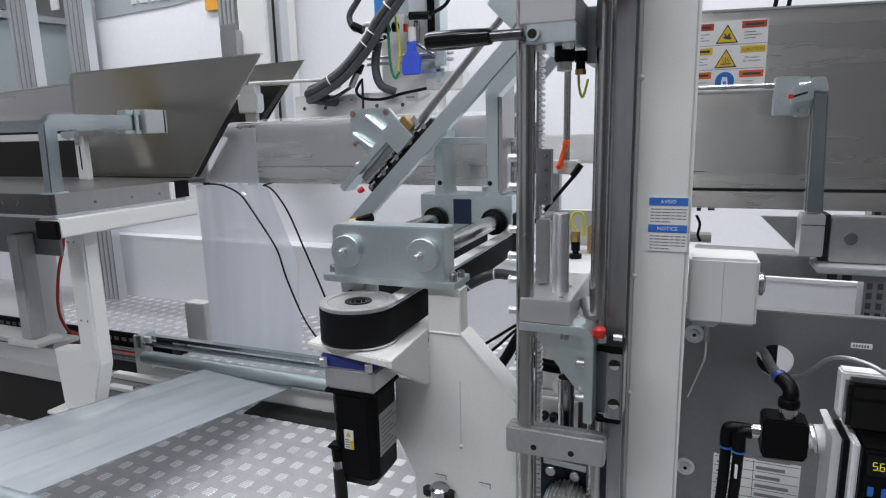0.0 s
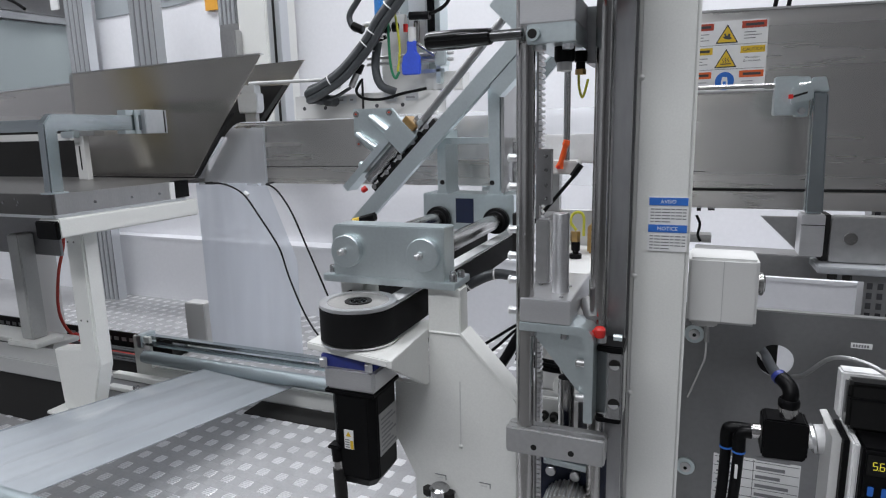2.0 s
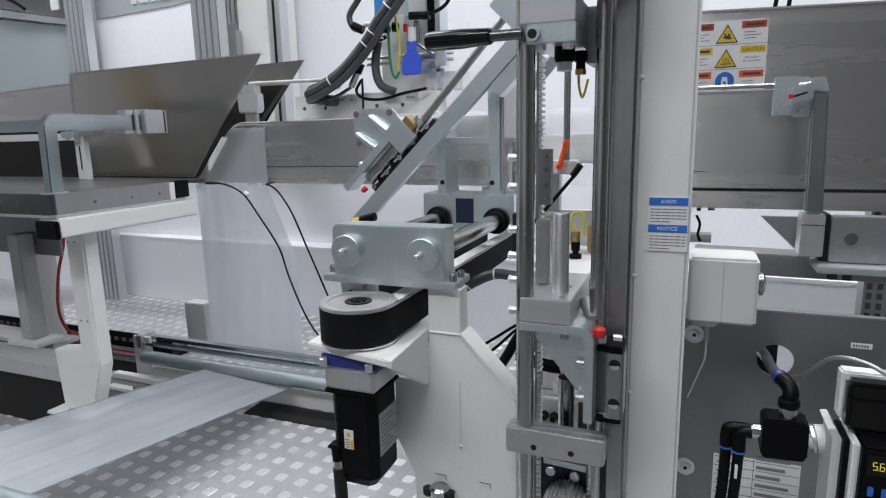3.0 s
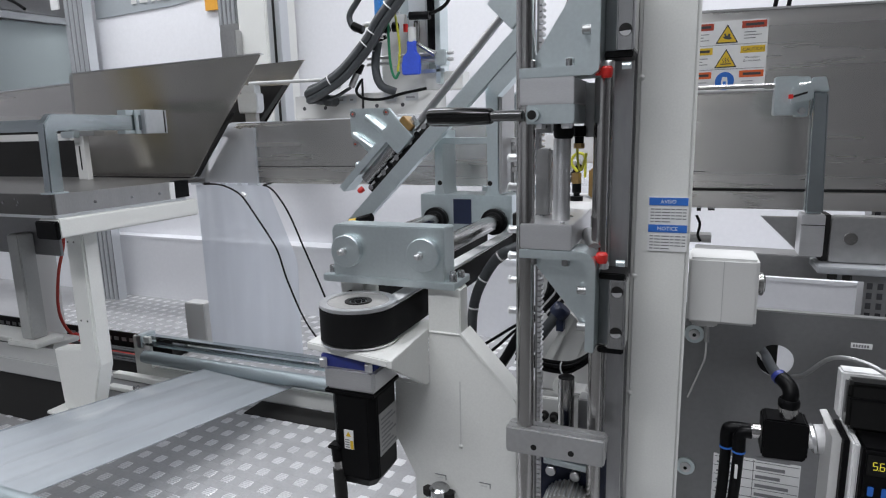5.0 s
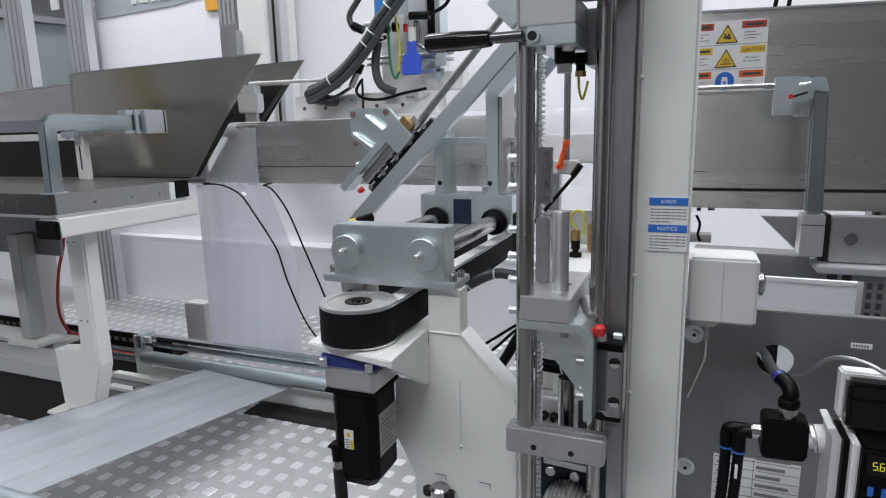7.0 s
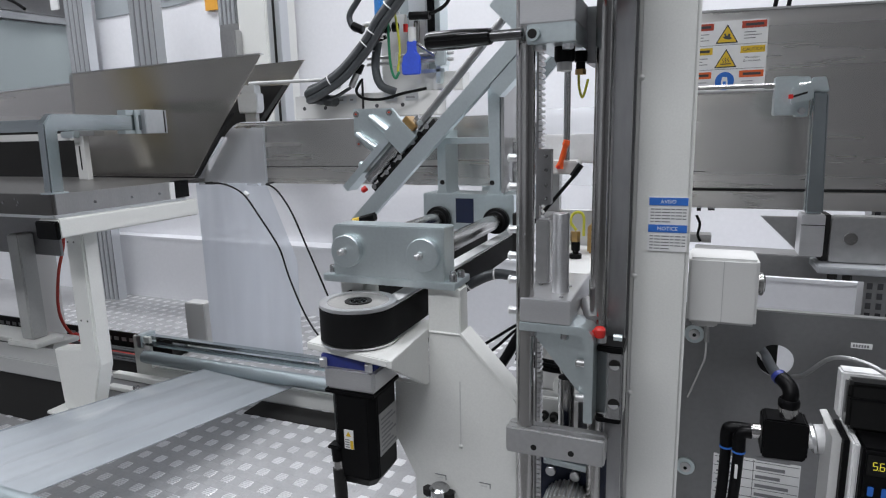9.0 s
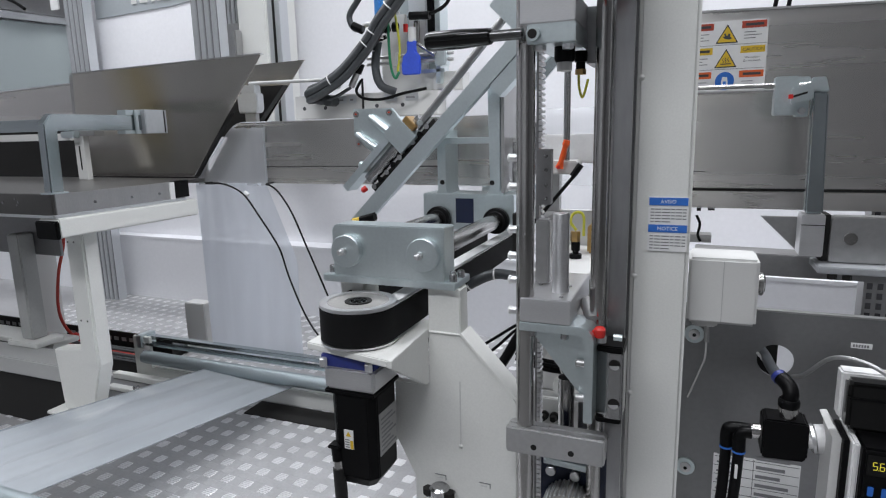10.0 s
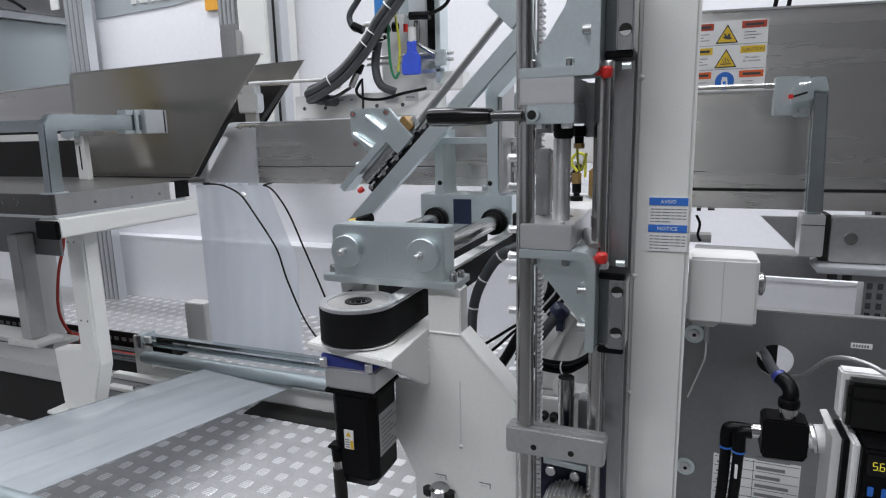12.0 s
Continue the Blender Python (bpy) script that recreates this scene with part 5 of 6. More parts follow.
def rear_parts():
    global CURVED
    t = thing("rear_clamp", (-0.25, 1.4, 0.8), "white clamp box with orange lever and threaded rod", "clamp")
    part("box", box(-0.335, -0.205, 1.45, 1.50, 0.822, 0.888), WHITEPL, t, bev=0.003)
    part("block", box(-0.30, -0.235, 1.38, 1.45, 0.80, 0.83), BOXGREY, t, bev=0.003)
    part("rod", lathe((-0.262, 1.40, 0.80), (-0.262, 1.40, 1.06), [(0, 0.0075), (1, 0.0075)], 16), CARR, t, "grey threaded rod")
    part("lever", lathe((-0.272, 1.37, 0.815), (-0.2555, 1.37, 0.876), [(0, 0.0095), (0.2, 0.0062), (0.78, 0.0062), (0.84, 0.0085), (1, 0.0070)], 16), ORANGE, t, "orange clamping lever")
    part("lever_eye", disc(-0.272, 1.361, 0.817, 0.0045, 0.002, 14), RED, t)
    part("cable", pipe([(-0.23, 1.38, 0.81), (-0.27, 1.37, 0.76), (-0.32, 1.37, 0.70), (-0.36, 1.38, 0.66)], 0.0042), BLACK, t)
    part("cable_plug", cyl((-0.226, 1.38, 0.822), (-0.244, 1.377, 0.796), 0.0075, 14), BLACK, t)
    b = thing("rear_support", (-0.31, 1.4, 0.4), "grey steel block and pale plate standing behind the guide post", "block")
    part("upper_block", box(-0.340, -0.300, 1.51, 1.545, 0.60, 0.857), SHEET, b, bev=0.002)
    part("back_plate", box(-0.36, -0.17, 1.53, 1.55, 0.0, 0.70), BOXGREY, b, "pale back plate")
    c = thing("rear_swing_arm", (-0.27, 1.35, 0.2), "white-painted slanted swing arm with a round grey cylinder", "swing arm")
    part("arm", [prism([(-0.325, 0.30), (-0.245, 0.30), (-0.196, 0.438), (-0.2238, 0.492), (-0.2341, 0.495)], "y", 1.335, 1.40)], BOXGREY, c, "white-painted arm beam", bev=0.004)
    part("arm_flange", prism([(-0.300, 0.365), (-0.280, 0.365), (-0.222, 0.487), (-0.2355, 0.4965)], "y", 1.322, 1.3348), PAINT, c, bev=0.002)
    part("barrel", lathe((-0.322, 1.30, 0.405), (-0.256, 1.31, 0.500), [(0, 0.0125), (1, 0.0125)], 24), HOSE, c, "blue-grey cylinder barrel")
    part("barrel_clamp", [lathe((-0.262, 1.309, 0.492), (-0.246, 1.311, 0.512), [(0, 0.0195), (0.15, 0.021), (0.85, 0.021), (1, 0.0185)], 28), box(-0.2605, -0.2445, 1.298, 1.322, 0.458, 0.494)], NAVY, c, "dark round barrel clamp", bev=0.001)
    part("arm_pivot", lathe((-0.245, 1.334, 0.318), (-0.245, 1.318, 0.318), [(0, 0.026), (0.8, 0.026), (1, 0.023)], 28), PAINT, c)
    part("foot", box(-0.33, -0.20, 1.335, 1.40, 0.0, 0.2995), BOXGREY, c, bev=0.003)
    for i in range(5):
        x, z = -0.309 + 0.0115 * i, 0.505 + 0.009 * (i % 2)
        part("ribbed_cable", pipe([(x - 0.03, 1.37, z - 0.035), (x, 1.365, z), (x + 0.016, 1.36, z + 0.024), (x + 0.02, 1.37, z + 0.06)], 0.0050, 8), RUBBER, c)
    lp = thing("stop_post", (-0.214, 1.18, 0.0), "polished round stop post with a black cap", "stop post")
    part("post", lathe((-0.214, 1.18, 0.0), (-0.214, 1.18, 0.402), [(0, 0.0165), (1, 0.0165)], 28), CHROME, lp)
    part("cap", lathe((-0.214, 1.18, 0.402), (-0.214, 1.18, 0.4045), [(0, 0.0162), (0.5, 0.0162), (1, 0.0140)], 28), BLACK, lp, "black rubber cap")
    cb = thing("cable_loom", (-0.22, 1.22, 0.41), "black cable loom with a white tie behind the guide post", "cables")
    for i in range(4):
        o, y = 0.0062 * (i - 1.5), 1.215 + 0.005 * (i % 2)
        part("cable", pipe([(-0.33, y, 0.425 + o), (-0.2728, y, 0.409 + o), (-0.2246, y, 0.4075 + o), (-0.195, y, 0.420 + o * 0.8), (-0.165, y, 0.445 + o * 0.6)], 0.0042, 8), BLACK, cb)
    part("tie", pipe([(-0.229, 1.208, 0.424), (-0.2315, 1.206, 0.416), (-0.2305, 1.206, 0.404), (-0.226, 1.208, 0.394)], 0.0016, 6), WHITEPL, cb, "white cable tie")
    kb = thing("clamp_block", (-0.17, 1.20, 0.25), "small grey block with dark screws behind the crossbar", "block")
    part("block", box(-0.192, -0.160, 1.195, 1.235, 0.20, 0.352), SHEET, kb, bev=0.002)
    part("plate", box(-0.285, -0.232, 1.226, 1.238, 0.20, 0.33), BOXGREY, kb, bev=0.002)
    for x in (-0.268, -0.2465):
        part("screw", lathe((x, 1.226, 0.291), (x, 1.205, 0.291), [(0, 0.0095), (0.4, 0.0095), (0.42, 0.007), (1, 0.0065)], 14), DARK, kb, "dark screw head")
    ra = thing("slanted_support_bar", (-0.47, 2.04, 0.944), "slanted zinc-plated arm standing behind the sealing head", "arm")
    part("arm", prism([(-0.625, 0.9475), (-0.561, 0.9475), (-0.3205, 1.2056), (-0.347, 1.214)], "y", 2.031, 2.05), BARZINC, ra, "slanted flat bar", bev=0.002)
    part("base", box(-0.86, -0.56, 2.0302, 2.05, 0.932, 0.947), SHEET, ra, bev=0.002)
    part("edge", prism([(-0.628, 0.951), (-0.623, 0.951), (-0.345, 1.215), (-0.350, 1.219)], "y", 2.028, 2.052), ZINC, ra)
    h = thing("curved_hose", HOSE_SHUT, "thick grey hose arching behind the pedestal to the jaw", "hose")
    part("hose", pipe([(-0.345, 1.40, 0.632), (-0.3633, 1.40, 0.6273), HOSE_SHUT, (-0.4268, 1.40, 0.5947), (-0.4712, 1.40, 0.5232), (-0.4898, 1.40, 0.4632), (-0.4953, 1.40, 0.3956), (-0.4933, 1.40, 0.320)], 0.0130, 12), HOSE, h)
    for x, z, a in ((-0.4200, 0.6000, 56), (-0.4630, 0.5390, 30), (-0.4895, 0.464, 10)):
        part("tie", turned(cyl((0, 0, -0.002), (0, 0, 0.002), 0.0138, 18), Matrix.Translation((x, 1.40, z)) @ Matrix.Rotation(radians(a), 4, "Y")), WHITEPL, h, "pale cable tie")
    CURVED = h
    c2 = thing("thin_cables", (-0.4, 1.45, 0.4), "thin black cables rising behind the sloped pedestal flange", "cables")
    for pts, r0 in (([(-0.60, 1.45, 0.27), (-0.474, 1.45, 0.354), (-0.391, 1.45, 0.413), (-0.33, 1.45, 0.45)], 0.004), ([(-0.58, 1.45, 0.25), (-0.462, 1.45, 0.333), (-0.391, 1.45, 0.401), (-0.33, 1.45, 0.44)], 0.004), ([(-0.50, 1.45, 0.20), (-0.428, 1.45, 0.309), (-0.391, 1.45, 0.375), (-0.35, 1.45, 0.44)], 0.013)):
        part("cable", pipe(pts, r0), BLACK, c2)
    part("strut", prism([(-0.40, 0.60), (-0.378, 0.60), (-0.366, 0.655), (-0.38, 0.70), (-0.40, 0.70)], "y", 1.44, 1.47), DARK, c2, bev=0.002)


# ---- right-hand side ----
def warning_sheet():
    t = thing("warning_sheet", (0.06, 1.698, 0.975), "sheet of red, yellow and blue safety labels on stainless panel", "safety label")
    y = 1.6985
    part("paper", box(-0.02, 0.155, y - 0.001, y + 0.0008, 0.984, 1.148), LABEL, t)
    rows = ((1.100, LRED, LYELLOW), (1.043, LYELLOW, LYELLOW), (0.986, LORANGE, LBLUE))
    for z, head, pict in rows:
        for x0, x1 in ((-0.016, 0.036), (0.098, 0.151)):
            part("header", box(x0, x1, y - 0.0018, y - 0.0010, z + 0.028, z + 0.044), head, t, "coloured heading band")
            if x0 > 0 and head is LYELLOW:
                words("CAUTION", 0.126, y - 0.0019, z + 0.0325, 0.0105, INK, t)
                words("Hot surface.", 0.1245, y - 0.0011, z + 0.0155, 0.0068, INK, t)
                words("Do not touch.", 0.1245, y - 0.0011, z + 0.0075, 0.0068, INK, t)
                continue
            part("heading_bar", box(x0 + 0.008, x1 - 0.006, y - 0.0023, y - 0.0018, z + 0.033, z + 0.039), INK, t)
            for i in range(3):
                part("text_bar", box(x0 + 0.006, x1 - 0.010 - 0.012 * ((i + (x0 > 0)) % 2), y - 0.0016, y - 0.0010, z + 0.018 - 0.007 * i, z + 0.0198 - 0.007 * i), GREYINK, t)
        if pict is LYELLOW:
            part("triangle_edge", prism([(0.0415, z - 0.004), (0.0915, z - 0.004), (0.0665, z + 0.040)], "y", y - 0.0018, y - 0.0010), INK, t)
            part("triangle", prism([(0.0455, z - 0.0015), (0.0875, z - 0.0015), (0.0665, z + 0.0350)], "y", y - 0.0025, y - 0.0018), LYELLOW, t, "yellow warning triangle")
            if head is LRED:
                part("symbol", [prism([(0.056, z + 0.011), (0.062, z + 0.006), (0.071, z + 0.004), (0.078, z + 0.006), (0.074, z + 0.010), (0.066, z + 0.012)], "y", y - 0.0031, y - 0.0025), prism([(0.059, z + 0.017), (0.063, z + 0.010), (0.066, z + 0.012), (0.062, z + 0.019)], "y", y - 0.0031, y - 0.0025), prism([(0.067, z + 0.012), (0.069, z + 0.018), (0.073, z + 0.017), (0.073, z + 0.010)], "y", y - 0.0031, y - 0.0025)], INK, t)
            else:
                part("symbol", box(0.055, 0.078, y - 0.0031, y - 0.0025, z + 0.003, z + 0.0055), INK, t)
                for k in range(3):
                    x = 0.0605 + 0.0055 * k
                    part("symbol", pipe([(x, y - 0.0028, z + 0.007), (x + 0.0014, y - 0.0028, z + 0.0105), (x - 0.0010, y - 0.0028, z + 0.0145), (x + 0.0006, y - 0.0028, z + 0.019)], 0.0008, 6, 4), INK, t)
        else:
            part("blue_disc", disc(0.0665, y - 0.0010, z + 0.021, 0.0215, 0.0008, 36), LBLUE, t, "blue round sign")
            part("symbol", [prism([(0.060, z + 0.004), (0.073, z + 0.004), (0.074, z + 0.018), (0.072, z + 0.030), (0.061, z + 0.031), (0.059, z + 0.018)], "y", y - 0.0023, y - 0.0018)], LABEL, t)
            part("symbol", prism([(0.063, z + 0.006), (0.070, z + 0.006), (0.070, z + 0.020), (0.063, z + 0.020)], "y", y - 0.0027, y - 0.0023), LBLUE, t)
        part("row_line", box(-0.018, 0.153, y - 0.0016, y - 0.0010, z - 0.0085, z - 0.0075), GREYINK, t)


def right_guard():
    t = thing("guard_bracket", (0.24, 1.5, 0.62), "upright zinc-plated guard arm with clamp blocks and rod", "guard bar")
    part("arm", prism([(0.2245, 0.966), (0.2545, 0.962), (0.2635, 0.712), (0.2295, 0.712)], "y", 1.478, 1.505), BARZINC, t, "glossy zinc-plated upright bar", bev=0.004, seg=3)
    part("arm_corner", prism([(0.2235, 0.9665), (0.2238, 0.993), (0.247, 0.993), (0.2545, 0.9625)], "y", 1.477, 1.506), ZINC, t, "mitred corner of the bar", bev=0.002)
    part("arm_top", prism([(0.184, 0.938), (0.2232, 0.948), (0.2232, 0.984), (0.184, 0.971)], "y", 1.452, 1.474), ZINC, t, "short level bar with a slot", bev=0.002)
    part("arm_pin", cyl((0.199, 1.488, 0.977), (0.2235, 1.488, 0.979), 0.006, 14), CHROME, t)
    c = part("clamp", box(0.156, 0.199, 1.475, 1.52, 0.918, 0.997), ZINC, t, bev=0.002)
    part("rear_clamp", box(0.1995, 0.222, 1.495, 1.54, 0.914, 0.996), ZINC, c, bev=0.002)
    part("slot", prism([(0.187, 0.952), (0.212, 0.960), (0.212, 0.964), (0.187, 0.957)], "y", 1.4505, 1.4522), DARK, c)
    part("red_tip", box(0.178, 0.1865, 1.450, 1.4525, 0.9505, 0.959), RED, c, "red pin tip")
    part("screw", lathe((0.210, 1.494, 0.926), (0.210, 1.487, 0.926), [(0, 0.008), (1, 0.006)], 12), ALU, c)
    part("rod", cyl((-0.2, 1.50, 0.984), (0.158, 1.50, 0.981), 0.0048, 16), CHROME, t, "polished thin rod")
    part("rod", cyl((-0.2, 1.50, 0.974), (0.158, 1.50, 0.971), 0.003, 12), SHEET, t)
    part("lower_clamp", box(0.224, 0.268, 1.47, 1.53, 0.622, 0.711), ALU, t, bev=0.002)
    part("clamp_joint", box(0.2235, 0.2685, 1.4685, 1.4702, 0.6885, 0.690), DARK, t)
    s = thing("shaft_bearing", (0.35, 1.5, 0.6), "aluminium bearing plate with round shaft end on a base", "bearing")
    part("plate", prism([(0.283, 0.608), (0.45, 0.608), (0.45, 0.706), (0.290, 0.706), (0.283, 0.698)], "y", 1.49, 1.53), SHEET, s, bev=0.002)
    part("shaft_end", lathe((0.319, 1.49, 0.660), (0.319, 1.486, 0.660), [(0, 0.0135), (0.6, 0.0135), (1, 0.012)], 28), CHROME, s)
    part("base", box(0.256, 0.46, 1.44, 1.60, 0.592, 0.607), PROFILE, s, bev=0.002)
    part("dark_side", box(0.268, 0.2825, 1.50, 1.56, 0.608, 0.708), DARK, s)
    for x in (0.285, 0.312):
        part("nut", cyl((x, 1.45, 0.592), (x, 1.45, 0.580), 0.009, 6), DARK, s)
    b = thing("support_beam", (0.3, 1.6, 0.5), "grey steel support beam under the outlet duct", "beam")
    part("beam", prism([(0.02, 0.612), (0.28, 0.608), (0.75, 0.606), (0.75, 0.555), (0.02, 0.560)], "y", 1.54, 1.62), SHEET, b, bev=0.002)
    part("sloped_plate", prism([(0.155, 0.694), (0.240, 0.609), (0.262, 0.609), (0.262, 0.694)], "y", 1.56, 1.57), SHEET, b, bev=0.001)
    part("small_bar", box(0.0, 0.052, 1.50, 1.54, 0.637, 0.655), SHEET, b, bev=0.001)
    part("edge_clip", [box(0.020, 0.030, 1.68, 1.69, 0.687, 0.694), box(0.046, 0.062, 1.68, 1.69, 0.689, 0.694)], DARK, b)
    w = thing("loose_wire", (0.02, 1.5, 0.64), "thin black wires hanging behind the column", "wire")
    part("wire", pipe([(0.018, 1.5, 0.70), (0.026, 1.5, 0.68), (0.023, 1.5, 0.655), (0.029, 1.5, 0.64)], 0.003), BLACK, w)
    for x in (0.20, 0.235):
        part("wire", pipe([(x + 0.02, 2.1, 1.35), (x + 0.01, 2.1, 1.28), (x, 2.1, 1.20)], 0.006), BLACK, w)


def terminal_box():
    t = thing("terminal_box", (0.06, 1.25, 0.53), "pale grey painted box with cable gland beside the column", "box")
    part("body", box(0.0065, 0.125, 1.20, 1.30, 0.536, 0.661), BOXGREY, t, bev=0.005, seg=4)
    part("seam", box(0.0655, 0.0668, 1.1994, 1.2002, 0.541, 0.656), POSTGREY, t)
    g = part("gland", lathe((0.125, 1.255, 0.606), (0.140, 1.255, 0.606), [(0, 0.018), (0.35, 0.018), (0.36, 0.022), (0.75, 0.022), (1, 0.016)], 20), CHROME, t, "metal cable gland")
    part("gland_ring", cyl((0.126, 1.255, 0.606), (0.1275, 1.255, 0.606), 0.026, 20), BLACK, g)


def rear_sheet():
    x0, x1, z0, z1, hx, hz, hr = 0.0, 0.75, 0.0, 0.540, 0.174, 0.442, 0.0325
    ang = sorted({round(2 * math.pi * i / 48, 5) for i in range(48)} | {round(math.atan2(z - hz, x - hx) % (2 * math.pi), 5) for x in (x0, x1) for z in (z0, z1)})
    v, f = [], []
    for y in (1.30, 1.304):
        for a in ang:
            v.append((hx + hr * math.cos(a), y, hz + hr * math.sin(a)))
        for a in ang:
            c, s = math.cos(a), math.sin(a)
            k = min([(x1 - hx) / c if c > 1e-6 else (x0 - hx) / c if c < -1e-6 else 9, (z1 - hz) / s if s > 1e-6 else (z0 - hz) / s if s < -1e-6 else 9])
            v.append((hx + k * c, y, hz + k * s))
    n = len(ang)
    for i in range(n):
        j = (i + 1) % n
        f += [(i, j, n + j, n + i), (2 * n + j, 2 * n + i, 3 * n + i, 3 * n + j), (i, 2 * n + i, 2 * n + j, j), (n + j, 3 * n + j, 3 * n + i, n + i)]
    t = thing("rear_sheet", (0.3, 1.3, 0), "grey sheet metal panel with a round cable hole", "panel")
    part("sheet", (v, f), PANELGREY, t)
    part("top_fold", box(0.0, 0.75, 1.2990, 1.315, 0.5405, 0.5435), SHEET, t)
    for x, z in ((0.024, 0.482), (0.021, 0.185)):
        w = part("washer", lathe((x, 1.30, z), (x, 1.296, z), [(0, 0.0195), (1, 0.019)], 28), ZINC, t)
        part("screw", lathe((x, 1.296, z), (x, 1.290, z), [(0, 0.011), (0.7, 0.011), (1, 0.008)], 16), ALU, w)
        part("hex", disc(x, 1.2899, z, 0.004, 0.0006, 6), DARK, w)
    lb = part("tag", box(0.297, 0.331, 1.2985, 1.3, 0.483, 0.493), LABEL, t, "white printed tag")
    for i in range(6):
        part("text_bar", box(0.300 + 0.0045 * i, 0.303 + 0.0045 * i, 1.298, 1.2985, 0.4855, 0.4905), GREYINK, lb)
    d = part("data_label", box(0.075, 0.235, 1.2985, 1.3, 0.10, 0.226), LABEL, t, "white printed data table label")
    for i in range(6):
        z = 0.12 + 0.02 * i
        part("line", box(0.077, 0.233, 1.298, 1.2985, z, z + 0.0008), INK, d)
        part("text_bar", box(0.082, 0.118, 1.298, 1.2985, z + 0.006, z + 0.010), GREYINK, d)
        part("text_bar", box(0.155, 0.20 + 0.008 * (i % 3), 1.298, 1.2985, z + 0.005, z + 0.012), GREYINK, d)
    part("line", box(0.150, 0.151, 1.298, 1.2985, 0.102, 0.224), INK, d)
    cd = thing("cable_conduit", (0.04, 1.25, 0.48), "grey cable fitting and thin cable under the pale box", "cable fitting")
    part("fitting", prism([(0.012, 0.5355), (0.066, 0.5355), (0.060, 0.522), (0.020, 0.520)], "y", 1.225, 1.265), BOXGREY, cd, bev=0.003)
    part("sleeve", cyl((0.045, 1.24, 0.5195), (0.0455, 1.24, 0.487), 0.005, 14), SHEET, cd)
    part("cable", pipe([(0.0455, 1.24, 0.487), (0.045, 1.25, 0.45), (0.039, 1.27, 0.42), (0.030, 1.285, 0.385), (0.018, 1.292, 0.345)], 0.0019), BOXGREY, cd)
    bk = thing("hole_backing", (0.17, 1.45, 0.2), "black backing behind the left part of the cable hole", "board")
    # Makes the left part of the hole black.
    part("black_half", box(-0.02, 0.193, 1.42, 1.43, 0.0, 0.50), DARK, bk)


def pneumatic_unit():
    t = thing("air_distributor", (0.17, 1.1, 0.33), "black air distributor block with elbows and hoses", "air distributor")
    part("block", prism([(0.137, 0.338), (0.137, 0.402), (0.141, 0.406), (0.203, 0.406), (0.207, 0.402), (0.207, 0.342), (0.200, 0.336), (0.143, 0.334)], "y", 1.10, 1.15), BLACK, t, bev=0.003)
    part("stem", lathe((0.176, 1.12, 0.406), (0.176, 1.12, 0.428), [(0, 0.013), (0.5, 0.013), (0.52, 0.016), (1, 0.016)], 20), CHROME, t)
    e = part("elbow", [lathe((0.176, 1.12, 0.424), (0.176, 1.12, 0.440), [(0, 0.0155), (0.2, 0.017), (0.8, 0.017), (1, 0.015)], 24), pipe([(0.176, 1.12, 0.436), (0.178, 1.121, 0.446), (0.176, 1.128, 0.456), (0.169, 1.138, 0.4635), (0.161, 1.150, 0.4675)], 0.0128, 18)], BLACK, t, "black push-in elbow")
    part("blue_ring", cyl((0.164, 1.143, 0.4655), (0.160, 1.150, 0.4680), 0.0131, 20), BLUE, e)
    part("clear_tube", pipe([(0.162, 1.148, 0.467), (0.158, 1.17, 0.466), (0.156, 1.22, 0.460), (0.156, 1.30, 0.450), (0.15, 1.41, 0.44)], 0.0095, 14), HOSE, t, "dark air tube through the panel hole")
    part("wire", pipe([(0.12, 1.40, 0.47), (0.145, 1.29, 0.452), (0.165, 1.24, 0.444), (0.175, 1.2, 0.44)], 0.003), BOXGREY, t)
    s = part("left_stem", lathe((0.137, 1.125, 0.371), (0.112, 1.125, 0.370), [(0, 0.013), (0.5, 0.013), (0.52, 0.010), (1, 0.010)], 16), CHROME, t)
    for i, x in enumerate((0.086, 0.106)):
        part("elbow", [pipe([(0.122, 1.125 - 0.012 * i, 0.371), (x + 0.004, 1.125 - 0.012 * i, 0.370), (x - 0.002, 1.125 - 0.012 * i, 0.360), (x - 0.002, 1.125 - 0.012 * i, 0.334)], 0.0108, 16)], BLACK, s, "black elbow")
        part("blue_ring", cyl((x - 0.002, 1.125 - 0.012 * i, 0.335), (x - 0.002, 1.125 - 0.012 * i, 0.3315), 0.0113, 18), LBLUE, s)
        part("hose", pipe([(x - 0.002, 1.125 - 0.012 * i, 0.334), (x - 0.004, 1.12, 0.26), (x - 0.010, 1.12, 0.16), (x - 0.012, 1.12, 0.05)], 0.0092, 14), BLACK, s)
    part("hose_mark", box(0.099, 0.1035, 1.1025, 1.1065, 0.285, 0.310), LABEL, t)
    n = part("white_nut", [lathe((0.2075, 1.12, 0.372), (0.246, 1.12, 0.378), [(0, 0.017), (0.3, 0.017), (0.32, 0.024), (0.9, 0.024), (1, 0.022)], 24)], WHITEPL, t, "white threaded nut")
    part("nut_ring", lathe((0.213, 1.12, 0.3730), (0.218, 1.12, 0.3740), [(0, 0.0245), (1, 0.0245)], 24), ALU, n)
    r = thing("pressure_regulator", (0.27, 1.05, 0.2), "white and black air pressure regulator with digital display", "pressure regulator")
    part("front_plate", prism([(0.2225, 0.424), (0.233, 0.426), (0.243, 0.410), (0.243, 0.15), (0.230, 0.15), (0.230, 0.41)], "y", 1.055, 1.13), BOXGREY, r, bev=0.001)
    part("clamp_bar", box(0.2435, 0.252, 1.045, 1.12, 0.24, 0.414), BLACK, r, bev=0.001)
